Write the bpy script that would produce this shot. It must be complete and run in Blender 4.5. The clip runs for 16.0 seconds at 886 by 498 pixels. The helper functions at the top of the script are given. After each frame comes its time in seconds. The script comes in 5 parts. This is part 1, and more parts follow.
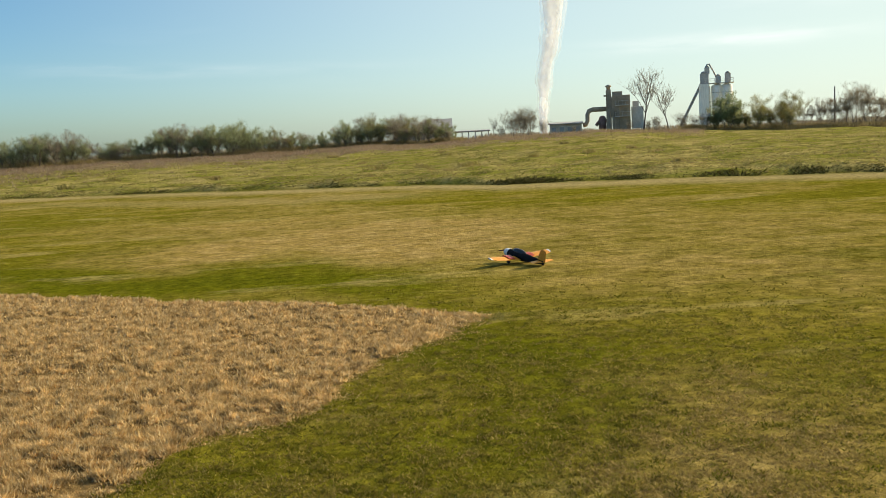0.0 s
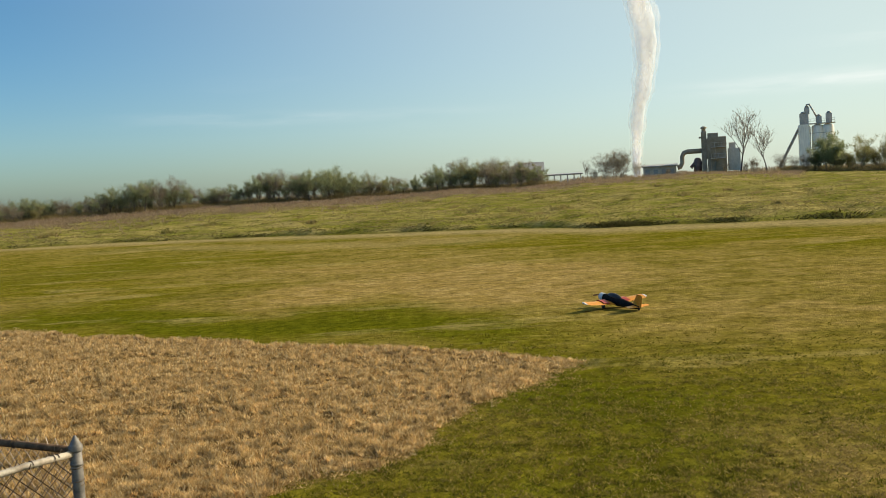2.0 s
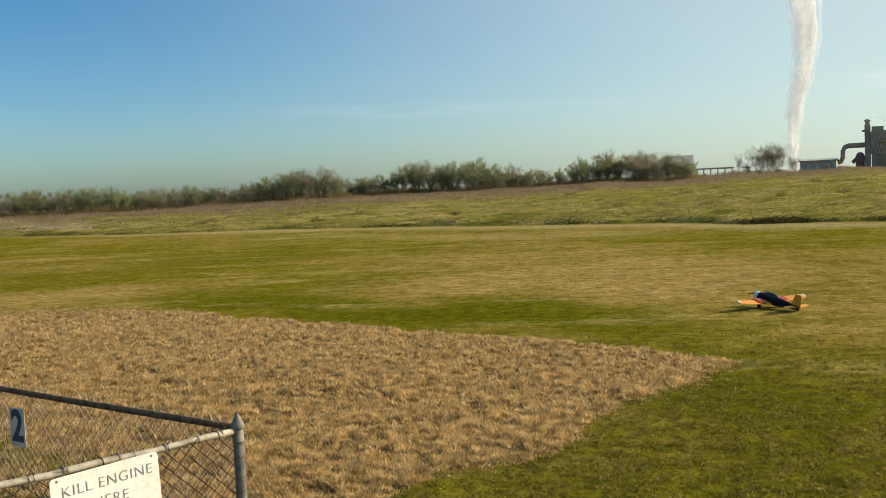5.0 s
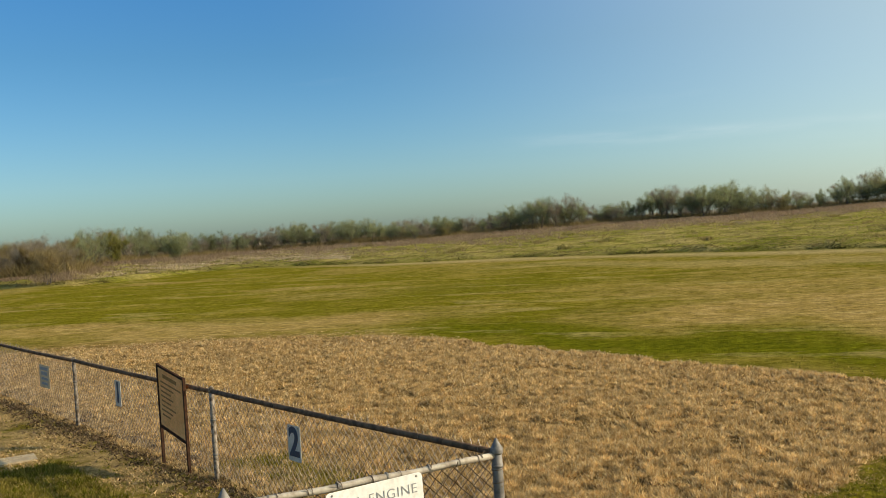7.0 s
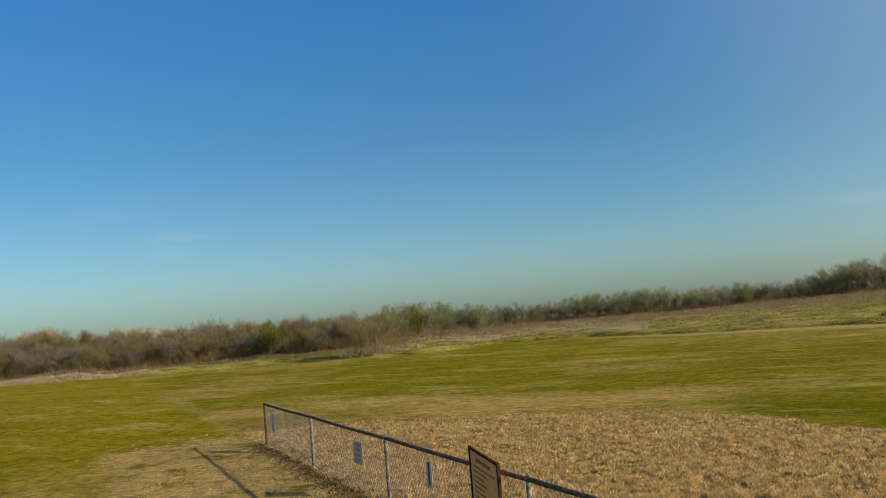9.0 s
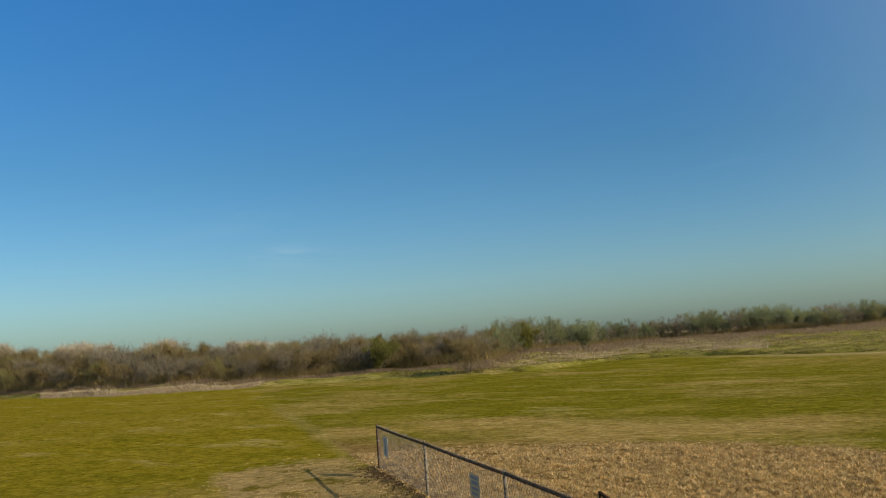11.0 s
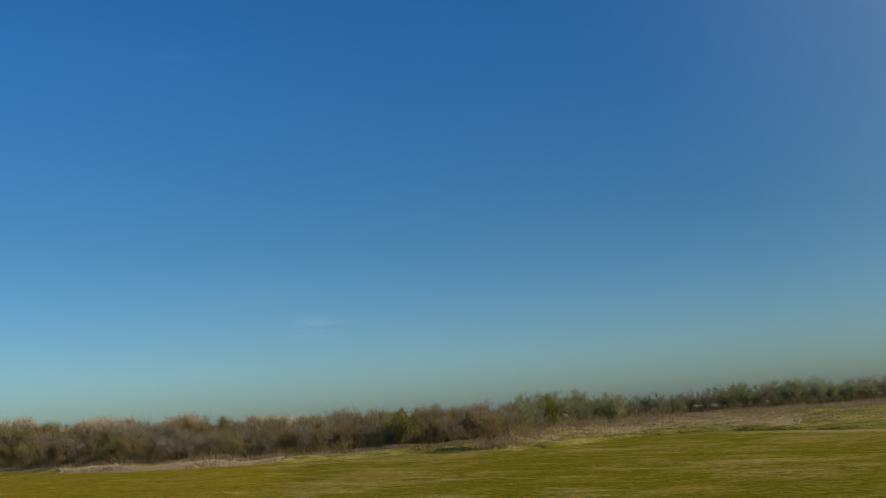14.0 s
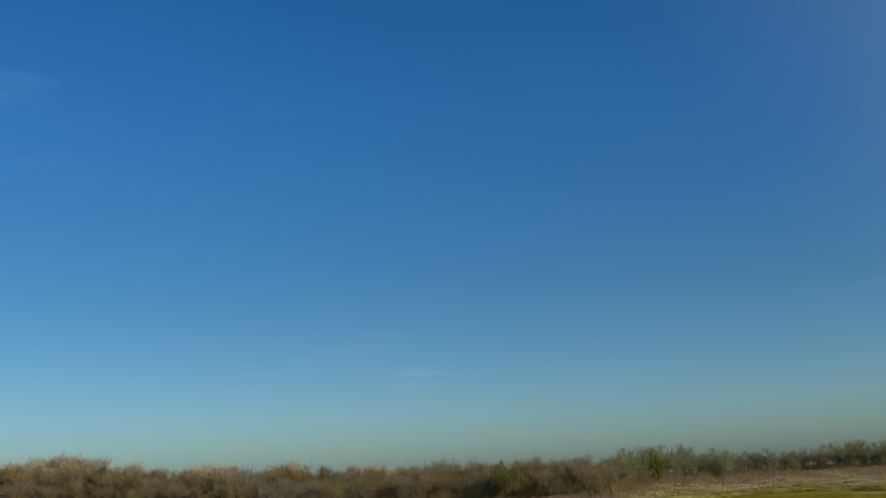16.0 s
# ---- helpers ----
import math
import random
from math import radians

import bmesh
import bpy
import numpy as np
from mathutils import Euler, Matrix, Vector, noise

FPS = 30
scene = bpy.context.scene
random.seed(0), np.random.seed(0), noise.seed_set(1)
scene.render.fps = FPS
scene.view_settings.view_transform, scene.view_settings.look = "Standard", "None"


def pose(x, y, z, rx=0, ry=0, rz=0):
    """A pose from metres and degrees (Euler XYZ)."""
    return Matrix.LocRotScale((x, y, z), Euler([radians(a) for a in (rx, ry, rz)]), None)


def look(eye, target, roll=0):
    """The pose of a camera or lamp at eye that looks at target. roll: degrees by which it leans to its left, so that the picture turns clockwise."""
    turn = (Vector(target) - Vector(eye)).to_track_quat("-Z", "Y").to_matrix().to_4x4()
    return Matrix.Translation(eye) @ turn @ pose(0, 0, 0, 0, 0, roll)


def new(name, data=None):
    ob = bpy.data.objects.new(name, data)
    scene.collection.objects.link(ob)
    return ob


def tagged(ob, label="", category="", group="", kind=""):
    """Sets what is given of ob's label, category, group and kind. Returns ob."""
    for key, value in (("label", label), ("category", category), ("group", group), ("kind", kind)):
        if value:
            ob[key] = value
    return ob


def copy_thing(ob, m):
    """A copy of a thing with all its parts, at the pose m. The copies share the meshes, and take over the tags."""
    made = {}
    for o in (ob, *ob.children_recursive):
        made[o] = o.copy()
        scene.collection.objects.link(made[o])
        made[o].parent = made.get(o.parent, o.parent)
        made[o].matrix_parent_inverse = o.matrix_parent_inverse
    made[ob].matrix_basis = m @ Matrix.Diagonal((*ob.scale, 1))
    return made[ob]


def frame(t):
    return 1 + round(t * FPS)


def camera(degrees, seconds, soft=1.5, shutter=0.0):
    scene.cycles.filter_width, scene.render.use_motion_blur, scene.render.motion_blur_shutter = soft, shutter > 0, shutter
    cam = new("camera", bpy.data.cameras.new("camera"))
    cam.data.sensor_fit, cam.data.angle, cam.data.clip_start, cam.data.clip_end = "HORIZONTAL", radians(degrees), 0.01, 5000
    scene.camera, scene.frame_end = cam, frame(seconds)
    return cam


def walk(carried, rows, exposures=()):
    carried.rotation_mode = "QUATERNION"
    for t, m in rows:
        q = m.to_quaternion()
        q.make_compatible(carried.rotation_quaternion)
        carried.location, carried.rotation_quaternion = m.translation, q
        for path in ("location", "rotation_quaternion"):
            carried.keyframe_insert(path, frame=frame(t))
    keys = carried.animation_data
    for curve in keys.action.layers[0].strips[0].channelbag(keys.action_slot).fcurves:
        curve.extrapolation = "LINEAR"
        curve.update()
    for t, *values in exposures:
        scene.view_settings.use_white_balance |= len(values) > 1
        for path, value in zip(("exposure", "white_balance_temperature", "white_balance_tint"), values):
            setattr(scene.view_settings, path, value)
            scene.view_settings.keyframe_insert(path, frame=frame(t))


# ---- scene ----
cam = camera(50.3, 16.0, soft=0.8)
PATH = [
    (0, pose(0.311, 0.034, 2.693, 83.470, 2.912, -8.650)),
    (0.5, pose(0.303, 0.076, 2.701, 84.433, 2.456, -7.261)),
    (1, pose(0.297, 0.058, 2.702, 85.579, 2.997, -5.912)),
    (1.5, pose(0.289, 0.071, 2.702, 86.473, 3.105, -5.367)),
    (2, pose(0.283, 0.079, 2.705, 86.395, 3.266, -3.099)),
    (2.5, pose(0.293, 0.083, 2.691, 83.862, 3.502, -4.676)),
    (3, pose(0.286, 0.089, 2.693, 84.003, 3.200, -2.731)),
    (3.5, pose(0.265, 0.078, 2.698, 84.900, 3.089, -0.905)),
    (3.7, pose(0.255, 0.089, 2.697, 85.192, 3.028, 0.196)),
    (6, pose(0.130, 0.183, 2.692, 87.532, 2.942, 11.406)),
    (6.5, pose(0.123, 0.173, 2.703, 88.421, 3.498, 16.019)),
    (7, pose(0.109, 0.113, 2.701, 88.822, 3.621, 20.375)),
    (7.5, pose(0.086, 0.102, 2.721, 89.646, 3.057, 25.608)),
    (8, pose(-0.200, 0.251, 2.704, 91.024, 2.712, 30.187)),
    (8.5, pose(-0.451, 0.466, 2.719, 92.059, 3.496, 34.427)),
    (9, pose(-0.668, 0.893, 2.737, 94.368, 4.687, 37.975)),
    (9.5, pose(-1.072, 0.895, 2.803, 94.825, 3.564, 40.267)),
    (9.7, pose(-1.101, 0.952, 2.827, 94.917, 4.306, 41.126)),
    (11.8, pose(-1.408, 1.657, 3.085, 96.921, 1.401, 46.978)),
    (12, pose(-1.433, 1.755, 3.109, 97.694, 0.366, 46.998)),
    (12.5, pose(-1.442, 1.856, 3.105, 99.220, 1.438, 45.279)),
    (13, pose(-1.442, 1.926, 3.103, 100.494, 1.950, 45.883)),
    (13.5, pose(-1.449, 2.053, 3.105, 98.995, 2.300, 45.689)),
    (14, pose(-1.482, 2.205, 3.104, 100.131, 3.952, 46.161)),
    (14.5, pose(-1.486, 2.329, 3.102, 100.519, 3.081, 46.771)),
    (15, pose(-1.443, 2.468, 3.097, 100.934, 3.104, 48.058)),
    (15.5, pose(-1.474, 2.419, 3.097, 102.796, 3.351, 49.644)),
    (16, pose(-1.458, 2.446, 3.097, 103.551, 2.922, 52.168)),
]
SKY, SUN, SKY_HUE, SKY_SAT = 0.110, 5.0, 0.5, 1.35
HAZE, MIDDLE, HIGH = (0.70, 0.91, 1.10, 1), (0.76, 0.91, 0.98, 1), (0.99, 1.09, 1.24, 1)
GLOW = (5.0, 5.85, 5.5, 1)
EXPOSURES = [(0.0, 0.54, 7000, 9), (1.5, 0.44, 7000, 9), (2.5, 0.34, 7000, 9), (3.7, 0.38, 7000, 9), (7.0, 0.38, 6950, 9), (9.5, 0.08, 6900, 9), (12.4, -0.13, 6750, 8), (13.1, -0.26, 6700, 8), (16.0, -0.32, 6600, 8)]
walk(cam, PATH, EXPOSURES)

# ---------------------------------------------------------------- world and sun
SUN_AZ, SUN_EL = 74.0, 25.0
world = bpy.data.worlds.new("world")
scene.world = world
world.use_nodes = True
wn, wl = world.node_tree.nodes, world.node_tree.links
sky = wn.new("ShaderNodeTexSky")
sky.sky_type = "NISHITA"
sky.sun_disc = False
sky.sun_elevation, sky.sun_rotation = radians(SUN_EL), radians(SUN_AZ)
sky.altitude, sky.air_density, sky.dust_density, sky.ozone_density = 200, 1.0, 1.3, 3.0
wcoord = wn.new("ShaderNodeTexCoord")
wmap = wn.new("ShaderNodeMapping")
wmap.inputs["Scale"].default_value = (1.2, 1.2, 9.0)
wnoise = wn.new("ShaderNodeTexNoise")
wnoise.inputs["Scale"].default_value = 2.6
wnoise.inputs["Detail"].default_value = 6
wramp = wn.new("ShaderNodeMapRange")
wramp.inputs[1].default_value, wramp.inputs[2].default_value, wramp.inputs[4].default_value = 0.64, 0.86, 0.05
wmix = wn.new("ShaderNodeMixRGB")
wmix.inputs[2].default_value = (7.5, 7.8, 8.0, 1)
wl.new(wcoord.outputs["Generated"], wmap.inputs["Vector"])
wl.new(wmap.outputs[0], wnoise.inputs["Vector"])
wl.new(wnoise.outputs["Fac"], wramp.inputs[0])


def world_math(op, a, b=None):
    m = wn.new("ShaderNodeMath")
    m.operation = op
    for i, v in enumerate((a, b)):
        if isinstance(v, bpy.types.NodeSocket):
            wl.new(v, m.inputs[i])
        elif v is not None:
            m.inputs[i].default_value = v
    return m.outputs[0]


# thin wisps of cloud: bearing, elevation and half sizes in degrees, and how dense
wdir = wn.new("ShaderNodeSeparateXYZ")
wl.new(wcoord.outputs["Generated"], wdir.inputs[0])
w_az, w_el = world_math("ARCTAN2", wdir.outputs["X"], wdir.outputs["Y"]), world_math("ARCSINE", wdir.outputs["Z"])
w_torn = wn.new("ShaderNodeMapRange")
w_torn.inputs[1].default_value, w_torn.inputs[2].default_value = 0.35, 0.7
wfine = wn.new("ShaderNodeTexNoise")
wfine.inputs["Scale"].default_value, wfine.inputs["Detail"].default_value = 9.0, 5
wl.new(wmap.outputs[0], wfine.inputs["Vector"])
wl.new(wfine.outputs["Fac"], w_torn.inputs[0])
cloud = wramp.outputs[0]
for a0, e0, wa, we, dense in ((-53.4, 5.8, 1.8, 0.5, 0.17), (25.5, 4.9, 6.5, 0.4, 0.5), (-4.5, 4.7, 8.0, 0.3, 0.16), (-11.5, 5.1, 4.0, 0.2, 0.12), (33.0, 7.0, 6.0, 0.5, 0.4)):
    u = world_math("DIVIDE", world_math("SUBTRACT", w_az, radians(a0)), radians(wa))
    v = world_math("DIVIDE", world_math("SUBTRACT", w_el, radians(e0)), radians(we))
    r2 = world_math("ADD", world_math("MULTIPLY", u, u), world_math("MULTIPLY", v, v))
    puff = world_math("MULTIPLY", world_math("EXPONENT", world_math("MULTIPLY", r2, -1.0)), w_torn.outputs[0])
    cloud = world_math("ADD", cloud, world_math("MULTIPLY", puff, dense))
wl.new(cloud, wmix.inputs[0])
whue = wn.new("ShaderNodeHueSaturation")
whue.inputs["Hue"].default_value, whue.inputs["Saturation"].default_value = SKY_HUE, SKY_SAT
wl.new(sky.outputs[0], whue.inputs["Color"])
# the haze near the horizon: cooler and a little dimmer than the clear sky above
wsep = wn.new("ShaderNodeSeparateXYZ")
wl.new(wcoord.outputs["Generated"], wsep.inputs[0])
wband = wn.new("ShaderNodeValToRGB")
for pos, col in ((0.5, (0.90, 0.98, 1.0, 1)), (1.0, (1.16, 0.97, 1.06, 1))):
    wband.color_ramp.elements.new(pos).color = col
wband.color_ramp.elements[0].color = HAZE
wband.color_ramp.elements[-1].color = HIGH
wband.color_ramp.elements[1].position, wband.color_ramp.elements[2].position = 0.45, 0.9
wband.color_ramp.elements[1].color, wband.color_ramp.elements[2].color = MIDDLE, HIGH
wz = wn.new("ShaderNodeMapRange")
wz.inputs[1].default_value, wz.inputs[2].default_value = 0.0, 0.42
wl.new(wsep.outputs["Z"], wz.inputs[0])
wl.new(wz.outputs[0], wband.inputs[0])
wtint = wn.new("ShaderNodeMixRGB")
wtint.blend_type = "MULTIPLY"
wtint.inputs[0].default_value = 1.0
wl.new(whue.outputs[0], wtint.inputs[1])
wl.new(wband.outputs[0], wtint.inputs[2])
# whitening towards the sun
wdot = wn.new("ShaderNodeVectorMath")
wdot.operation = "DOT_PRODUCT"
ce = math.cos(radians(SUN_EL))
wdot.inputs[1].default_value = (ce * math.sin(radians(SUN_AZ)), ce * math.cos(radians(SUN_AZ)), math.sin(radians(SUN_EL)))
wl.new(wcoord.outputs["Generated"], wdot.inputs[0])
wglow = wn.new("ShaderNodeMapRange")
wglow.interpolation_type = "SMOOTHSTEP"
for i, v in enumerate((-0.15, 0.95, 0.0, 0.91)):
    wglow.inputs[i + 1].default_value = v
wl.new(wdot.outputs["Value"], wglow.inputs[0])
wsun = wn.new("ShaderNodeMixRGB")
wsun.inputs[2].default_value = GLOW
wl.new(wglow.outputs[0], wsun.inputs[0])
wl.new(wtint.outputs[0], wsun.inputs[1])
wl.new(wsun.outputs[0], wmix.inputs[1])
wl.new(wmix.outputs[0], wn["Background"].inputs["Color"])
wn["Background"].inputs["Strength"].default_value = SKY

sun = new("sun", bpy.data.lights.new("sun", "SUN"))
sun.data.energy, sun.data.angle, sun.data.color = SUN, radians(0.55), (1.0, 0.88, 0.70)
ce = math.cos(radians(SUN_EL))
SUN_DIR = Vector((ce * math.sin(radians(SUN_AZ)), ce * math.cos(radians(SUN_AZ)), math.sin(radians(SUN_EL))))
sun.matrix_world = look(SUN_DIR * 60, (0, 0, 0))


# ---------------------------------------------------------------- materials
def material(name, rough=0.8, metal=0.0, spec=0.3):
    m = bpy.data.materials.new(name)
    m.use_nodes = True
    b = m.node_tree.nodes["Principled BSDF"]
    b.inputs["Roughness"].default_value = rough
    b.inputs["Metallic"].default_value = metal
    b.inputs["Specular IOR Level"].default_value = spec
    return m, m.node_tree.nodes, m.node_tree.links, b


def noise_at(n, l, scale, detail=4, coord="Object", stretch=(1, 1, 1), rough=0.55):
    c = n.new("ShaderNodeTexCoord")
    mp = n.new("ShaderNodeMapping")
    mp.inputs["Scale"].default_value = stretch
    t = n.new("ShaderNodeTexNoise")
    t.inputs["Scale"].default_value, t.inputs["Detail"].default_value, t.inputs["Roughness"].default_value = scale, detail, rough
    l.new(c.outputs[coord], mp.inputs["Vector"])
    l.new(mp.outputs[0], t.inputs["Vector"])
    return t.outputs["Fac"]


def ranged(n, l, fac, lo, hi, a=0.0, b=1.0):
    r = n.new("ShaderNodeMapRange")
    for i, v in enumerate((lo, hi, a, b)):
        r.inputs[i + 1].default_value = v
    l.new(fac, r.inputs[0])
    return r.outputs[0]


def mixed(n, l, fac, a, b, mode="MIX"):
    m = n.new("ShaderNodeMixRGB")
    m.blend_type = mode
    for i, v in ((0, fac), (1, a), (2, b)):
        if isinstance(v, bpy.types.NodeSocket):
            l.new(v, m.inputs[i])
        else:
            m.inputs[i].default_value = v if i == 0 else (*v, 1)
    return m.outputs[0]


def bumped(n, l, b, height, strength, distance):
    k = n.new("ShaderNodeBump")
    k.inputs["Strength"].default_value, k.inputs["Distance"].default_value = strength, distance
    l.new(height, k.inputs["Height"])
    l.new(k.outputs[0], b.inputs["Normal"])


def plain(name, a, b, scale, rough=0.7, metal=0.0, bump=0.0, detail=5, lo=0.4, hi=0.62, stretch=(1, 1, 1)):
    """Two colours worn into each other, with a finer grain over them."""
    m, n, l, p = material(name, rough, metal)
    big = ranged(n, l, noise_at(n, l, scale, detail, "Object", stretch), lo, hi)
    fine = ranged(n, l, noise_at(n, l, scale * 9, 3, "Object", stretch), 0.25, 0.75, 0.82, 1.12)
    l.new(mixed(n, l, 1.0, mixed(n, l, big, a, b), fine, "MULTIPLY"), p.inputs["Base Color"])
    if bump:
        bumped(n, l, p, noise_at(n, l, scale * 6, 4), bump, 0.01)
    return m


def leafy(name, colours, gloss=0.6, through_light=0.25, patch=None, patch_scale=0.3, patch_share=0.85, grain=0.0):
    """Blades, twigs and leaves: each its own tone, and some light through them."""
    m, n, l, p = material(name, gloss, 0, 0.04)
    g = n.new("ShaderNodeNewGeometry")
    ramp = n.new("ShaderNodeValToRGB")
    el = ramp.color_ramp.elements
    while len(el) < len(colours):
        el.new(0.5)
    for i, c in enumerate(colours):
        el[i].position, el[i].color = i / max(1, len(colours) - 1), (*c, 1)
    l.new(g.outputs["Random Per Island"], ramp.inputs[0])
    col = ramp.outputs[0]
    if patch:
        f = ranged(n, l, noise_at(n, l, patch_scale, 4), 0.45, 0.62, 0, patch_share)
        col = mixed(n, l, f, col, patch)
    if grain:
        col = mixed(n, l, 1.0, col, ranged(n, l, noise_at(n, l, grain, 3, rough=0.6), 0.36, 0.64, 0.6, 1.45), "MULTIPLY")
    o = n.new("ShaderNodeObjectInfo")
    col = mixed(n, l, 1.0, col, ranged(n, l, o.outputs["Random"], 0, 1, 0.8, 1.15), "MULTIPLY")
    l.new(col, p.inputs["Base Color"])
    t = n.new("ShaderNodeBsdfTranslucent")
    l.new(col, t.inputs["Color"])
    mx = n.new("ShaderNodeMixShader")
    mx.inputs[0].default_value = through_light
    l.new(p.outputs[0], mx.inputs[1])
    l.new(t.outputs[0], mx.inputs[2])
    l.new(mx.outputs[0], n["Material Output"].inputs["Surface"])
    return m


GALV = plain("galvanised_steel", (0.125, 0.118, 0.105), (0.22, 0.20, 0.175), 18, 0.6, 0.1, 0.25, lo=0.35, hi=0.6)
GALV_OLD = plain("weathered_steel_post", (0.33, 0.285, 0.225), (0.12, 0.088, 0.06), 22, 0.75, 0.05, 0.2, lo=0.44, hi=0.6)
RAIL_DARK = plain("weathered_rail", (0.18, 0.115, 0.07), (0.09, 0.06, 0.04), 12, 0.9, 0.0, 0.2)
RAIL_PALE = plain("pale_rail_paint", (0.44, 0.39, 0.31), (0.27, 0.22, 0.16), 11, 0.6, 0.1, 0.2, lo=0.45, hi=0.65)
WIRE = plain("fence_wire", (0.24, 0.21, 0.18), (0.12, 0.095, 0.07), 7, 0.55, 0.2)
WIRE_DARK = plain("rusty_fence_wire", (0.10, 0.065, 0.04), (0.18, 0.135, 0.095), 5, 0.9, 0.0)
SIGN_WHITE = plain("white_sign_paint", (0.88, 0.86, 0.80), (0.80, 0.77, 0.69), 3, 0.45, 0, 0.03)
SIGN_PALE = plain("pale_sign_paint", (0.64, 0.58, 0.47), (0.52, 0.47, 0.38), 5, 0.5)
SIGN_WARM = plain("faded_notice_paint", (0.68, 0.53, 0.33), (0.54, 0.41, 0.25), 5, 0.8)
SIGN_TAN = plain("tan_board_paint", (0.95, 0.46, 0.17), (0.86, 0.39, 0.13), 4, 0.9, 0, 0.1)
FRAME_BROWN = plain("dark_brown_timber", (0.07, 0.035, 0.02), (0.035, 0.02, 0.013), 8, 0.75, 0, 0.3)
LETTER_GREY = plain("grey_lettering", (0.22, 0.22, 0.22), (0.34, 0.34, 0.33), 30, 0.6)
LETTER_NAVY = plain("navy_lettering", (0.02, 0.04, 0.075), (0.03, 0.055, 0.09), 20, 0.5)
LETTER_DARK = plain("faded_brown_lettering", (0.33, 0.15, 0.05), (0.42, 0.20, 0.07), 20, 0.7)
BARK = plain("grey_bark", (0.085, 0.07, 0.055), (0.15, 0.125, 0.10), 3, 0.9, 0, 0.3)
BARK_PALE = plain("pale_bark", (0.24, 0.205, 0.165), (0.15, 0.125, 0.10), 3, 0.9, 0, 0.3)
ORANGE = plain("yellow_orange_film", (0.70, 0.29, 0.03), (0.62, 0.235, 0.02), 6, 0.4)
BLACK_FILM = plain("black_film", (0.016, 0.015, 0.015), (0.028, 0.026, 0.024), 8, 0.6)
WHITE_FILM = plain("white_film", (0.74, 0.72, 0.70), (0.66, 0.64, 0.62), 8, 0.3)
RED_FILM = plain("red_film", (0.42, 0.04, 0.02), (0.35, 0.03, 0.02), 8, 0.35)
CANOPY = plain("smoked_canopy", (0.03, 0.03, 0.032), (0.05, 0.05, 0.05), 5, 0.35)
RUBBER = plain("black_rubber", (0.02, 0.02, 0.02), (0.035, 0.033, 0.03), 30, 0.85)
PROP_WOOD = plain("varnished_propeller", (0.12, 0.06, 0.025), (0.08, 0.04, 0.02), 20, 0.4)
STEEL_RUST = plain("weathered_tower_plate", (0.40, 0.325, 0.235), (0.29, 0.235, 0.165), 0.5, 0.9, 0.0, 0.2)
SHED_WALL = plain("weathered_shed_wall", (0.64, 0.52, 0.38), (0.52, 0.41, 0.29), 0.3, 0.7)
SLAB = plain("pale_concrete", (0.46, 0.36, 0.22), (0.35, 0.27, 0.16), 9, 0.9, 0, 0.4)
DUCT_RED = plain("dull_red_duct", (0.16, 0.085, 0.07), (0.20, 0.14, 0.12), 0.5, 0.7)
SILO_WHITE = plain("white_silo_steel", (0.90, 0.85, 0.74), (0.78, 0.73, 0.63), 0.35, 0.7, 0, 0, lo=0.5, hi=0.75, stretch=(1, 1, 0.2))
SHED_GREY = plain("grey_shed_sheet", (0.56, 0.52, 0.46), (0.46, 0.42, 0.36), 0.3, 0.6)
ROOF_PALE = plain("pale_metal_roof", (0.40, 0.37, 0.33), (0.32, 0.29, 0.25), 0.4, 0.5)
GLASS_DARK = plain("dark_opening", (0.03, 0.032, 0.035), (0.02, 0.02, 0.022), 1, 0.3)

TWIG_BROWN = leafy("brown_bare_twigs", [(0.155, 0.115, 0.052), (0.25, 0.188, 0.083), (0.35, 0.27, 0.126), (0.23, 0.19, 0.068)], 0.7, 0.5)
TWIG_GREY = leafy("grey_bare_twigs", [(0.175, 0.146, 0.098), (0.275, 0.232, 0.160), (0.39, 0.33, 0.232)], 0.7, 0.5)
TWIG_PALE = leafy("pale_tan_twigs", [(0.42, 0.345, 0.235), (0.53, 0.45, 0.325), (0.62, 0.545, 0.41)], 0.7, 0.5)
LEAF_DARK = leafy("dark_olive_leaves", [(0.160, 0.188, 0.090), (0.246, 0.281, 0.132), (0.344, 0.334, 0.185), (0.210, 0.254, 0.106)], 0.6, 0.5)
LEAF_OLIVE = leafy("olive_spring_leaves", [(0.202, 0.202, 0.067), (0.296, 0.270, 0.095), (0.364, 0.296, 0.134)], 0.6, 0.45)
LEAF_GREEN = leafy("bright_spring_leaves", [(0.165, 0.165, 0.038), (0.235, 0.228, 0.055), (0.215, 0.192, 0.072)], 0.6, 0.45)
DRY_BLADE = leafy("dry_straw_blades", [(0.38, 0.235, 0.09), (0.58, 0.39, 0.16), (0.72, 0.515, 0.24), (0.84, 0.67, 0.38), (0.66, 0.455, 0.19), (0.48, 0.31, 0.12)], 0.8, 0.5, (0.30, 0.185, 0.07), 4.5, 0.38, 7.0)
GREEN_BLADE = leafy("green_mown_blades", [(0.088, 0.098, 0.008), (0.134, 0.132, 0.012), (0.22, 0.185, 0.022), (0.40, 0.305, 0.088)], 0.7, 0.5, (0.32, 0.245, 0.06), 3.0, 0.7, 11.0)
CLIP_BLADE = leafy("brown_clippings", [(0.180, 0.128, 0.040), (0.306, 0.218, 0.075), (0.450, 0.340, 0.135), (0.234, 0.165, 0.050)], 0.8, 0.5, grain=11.0)
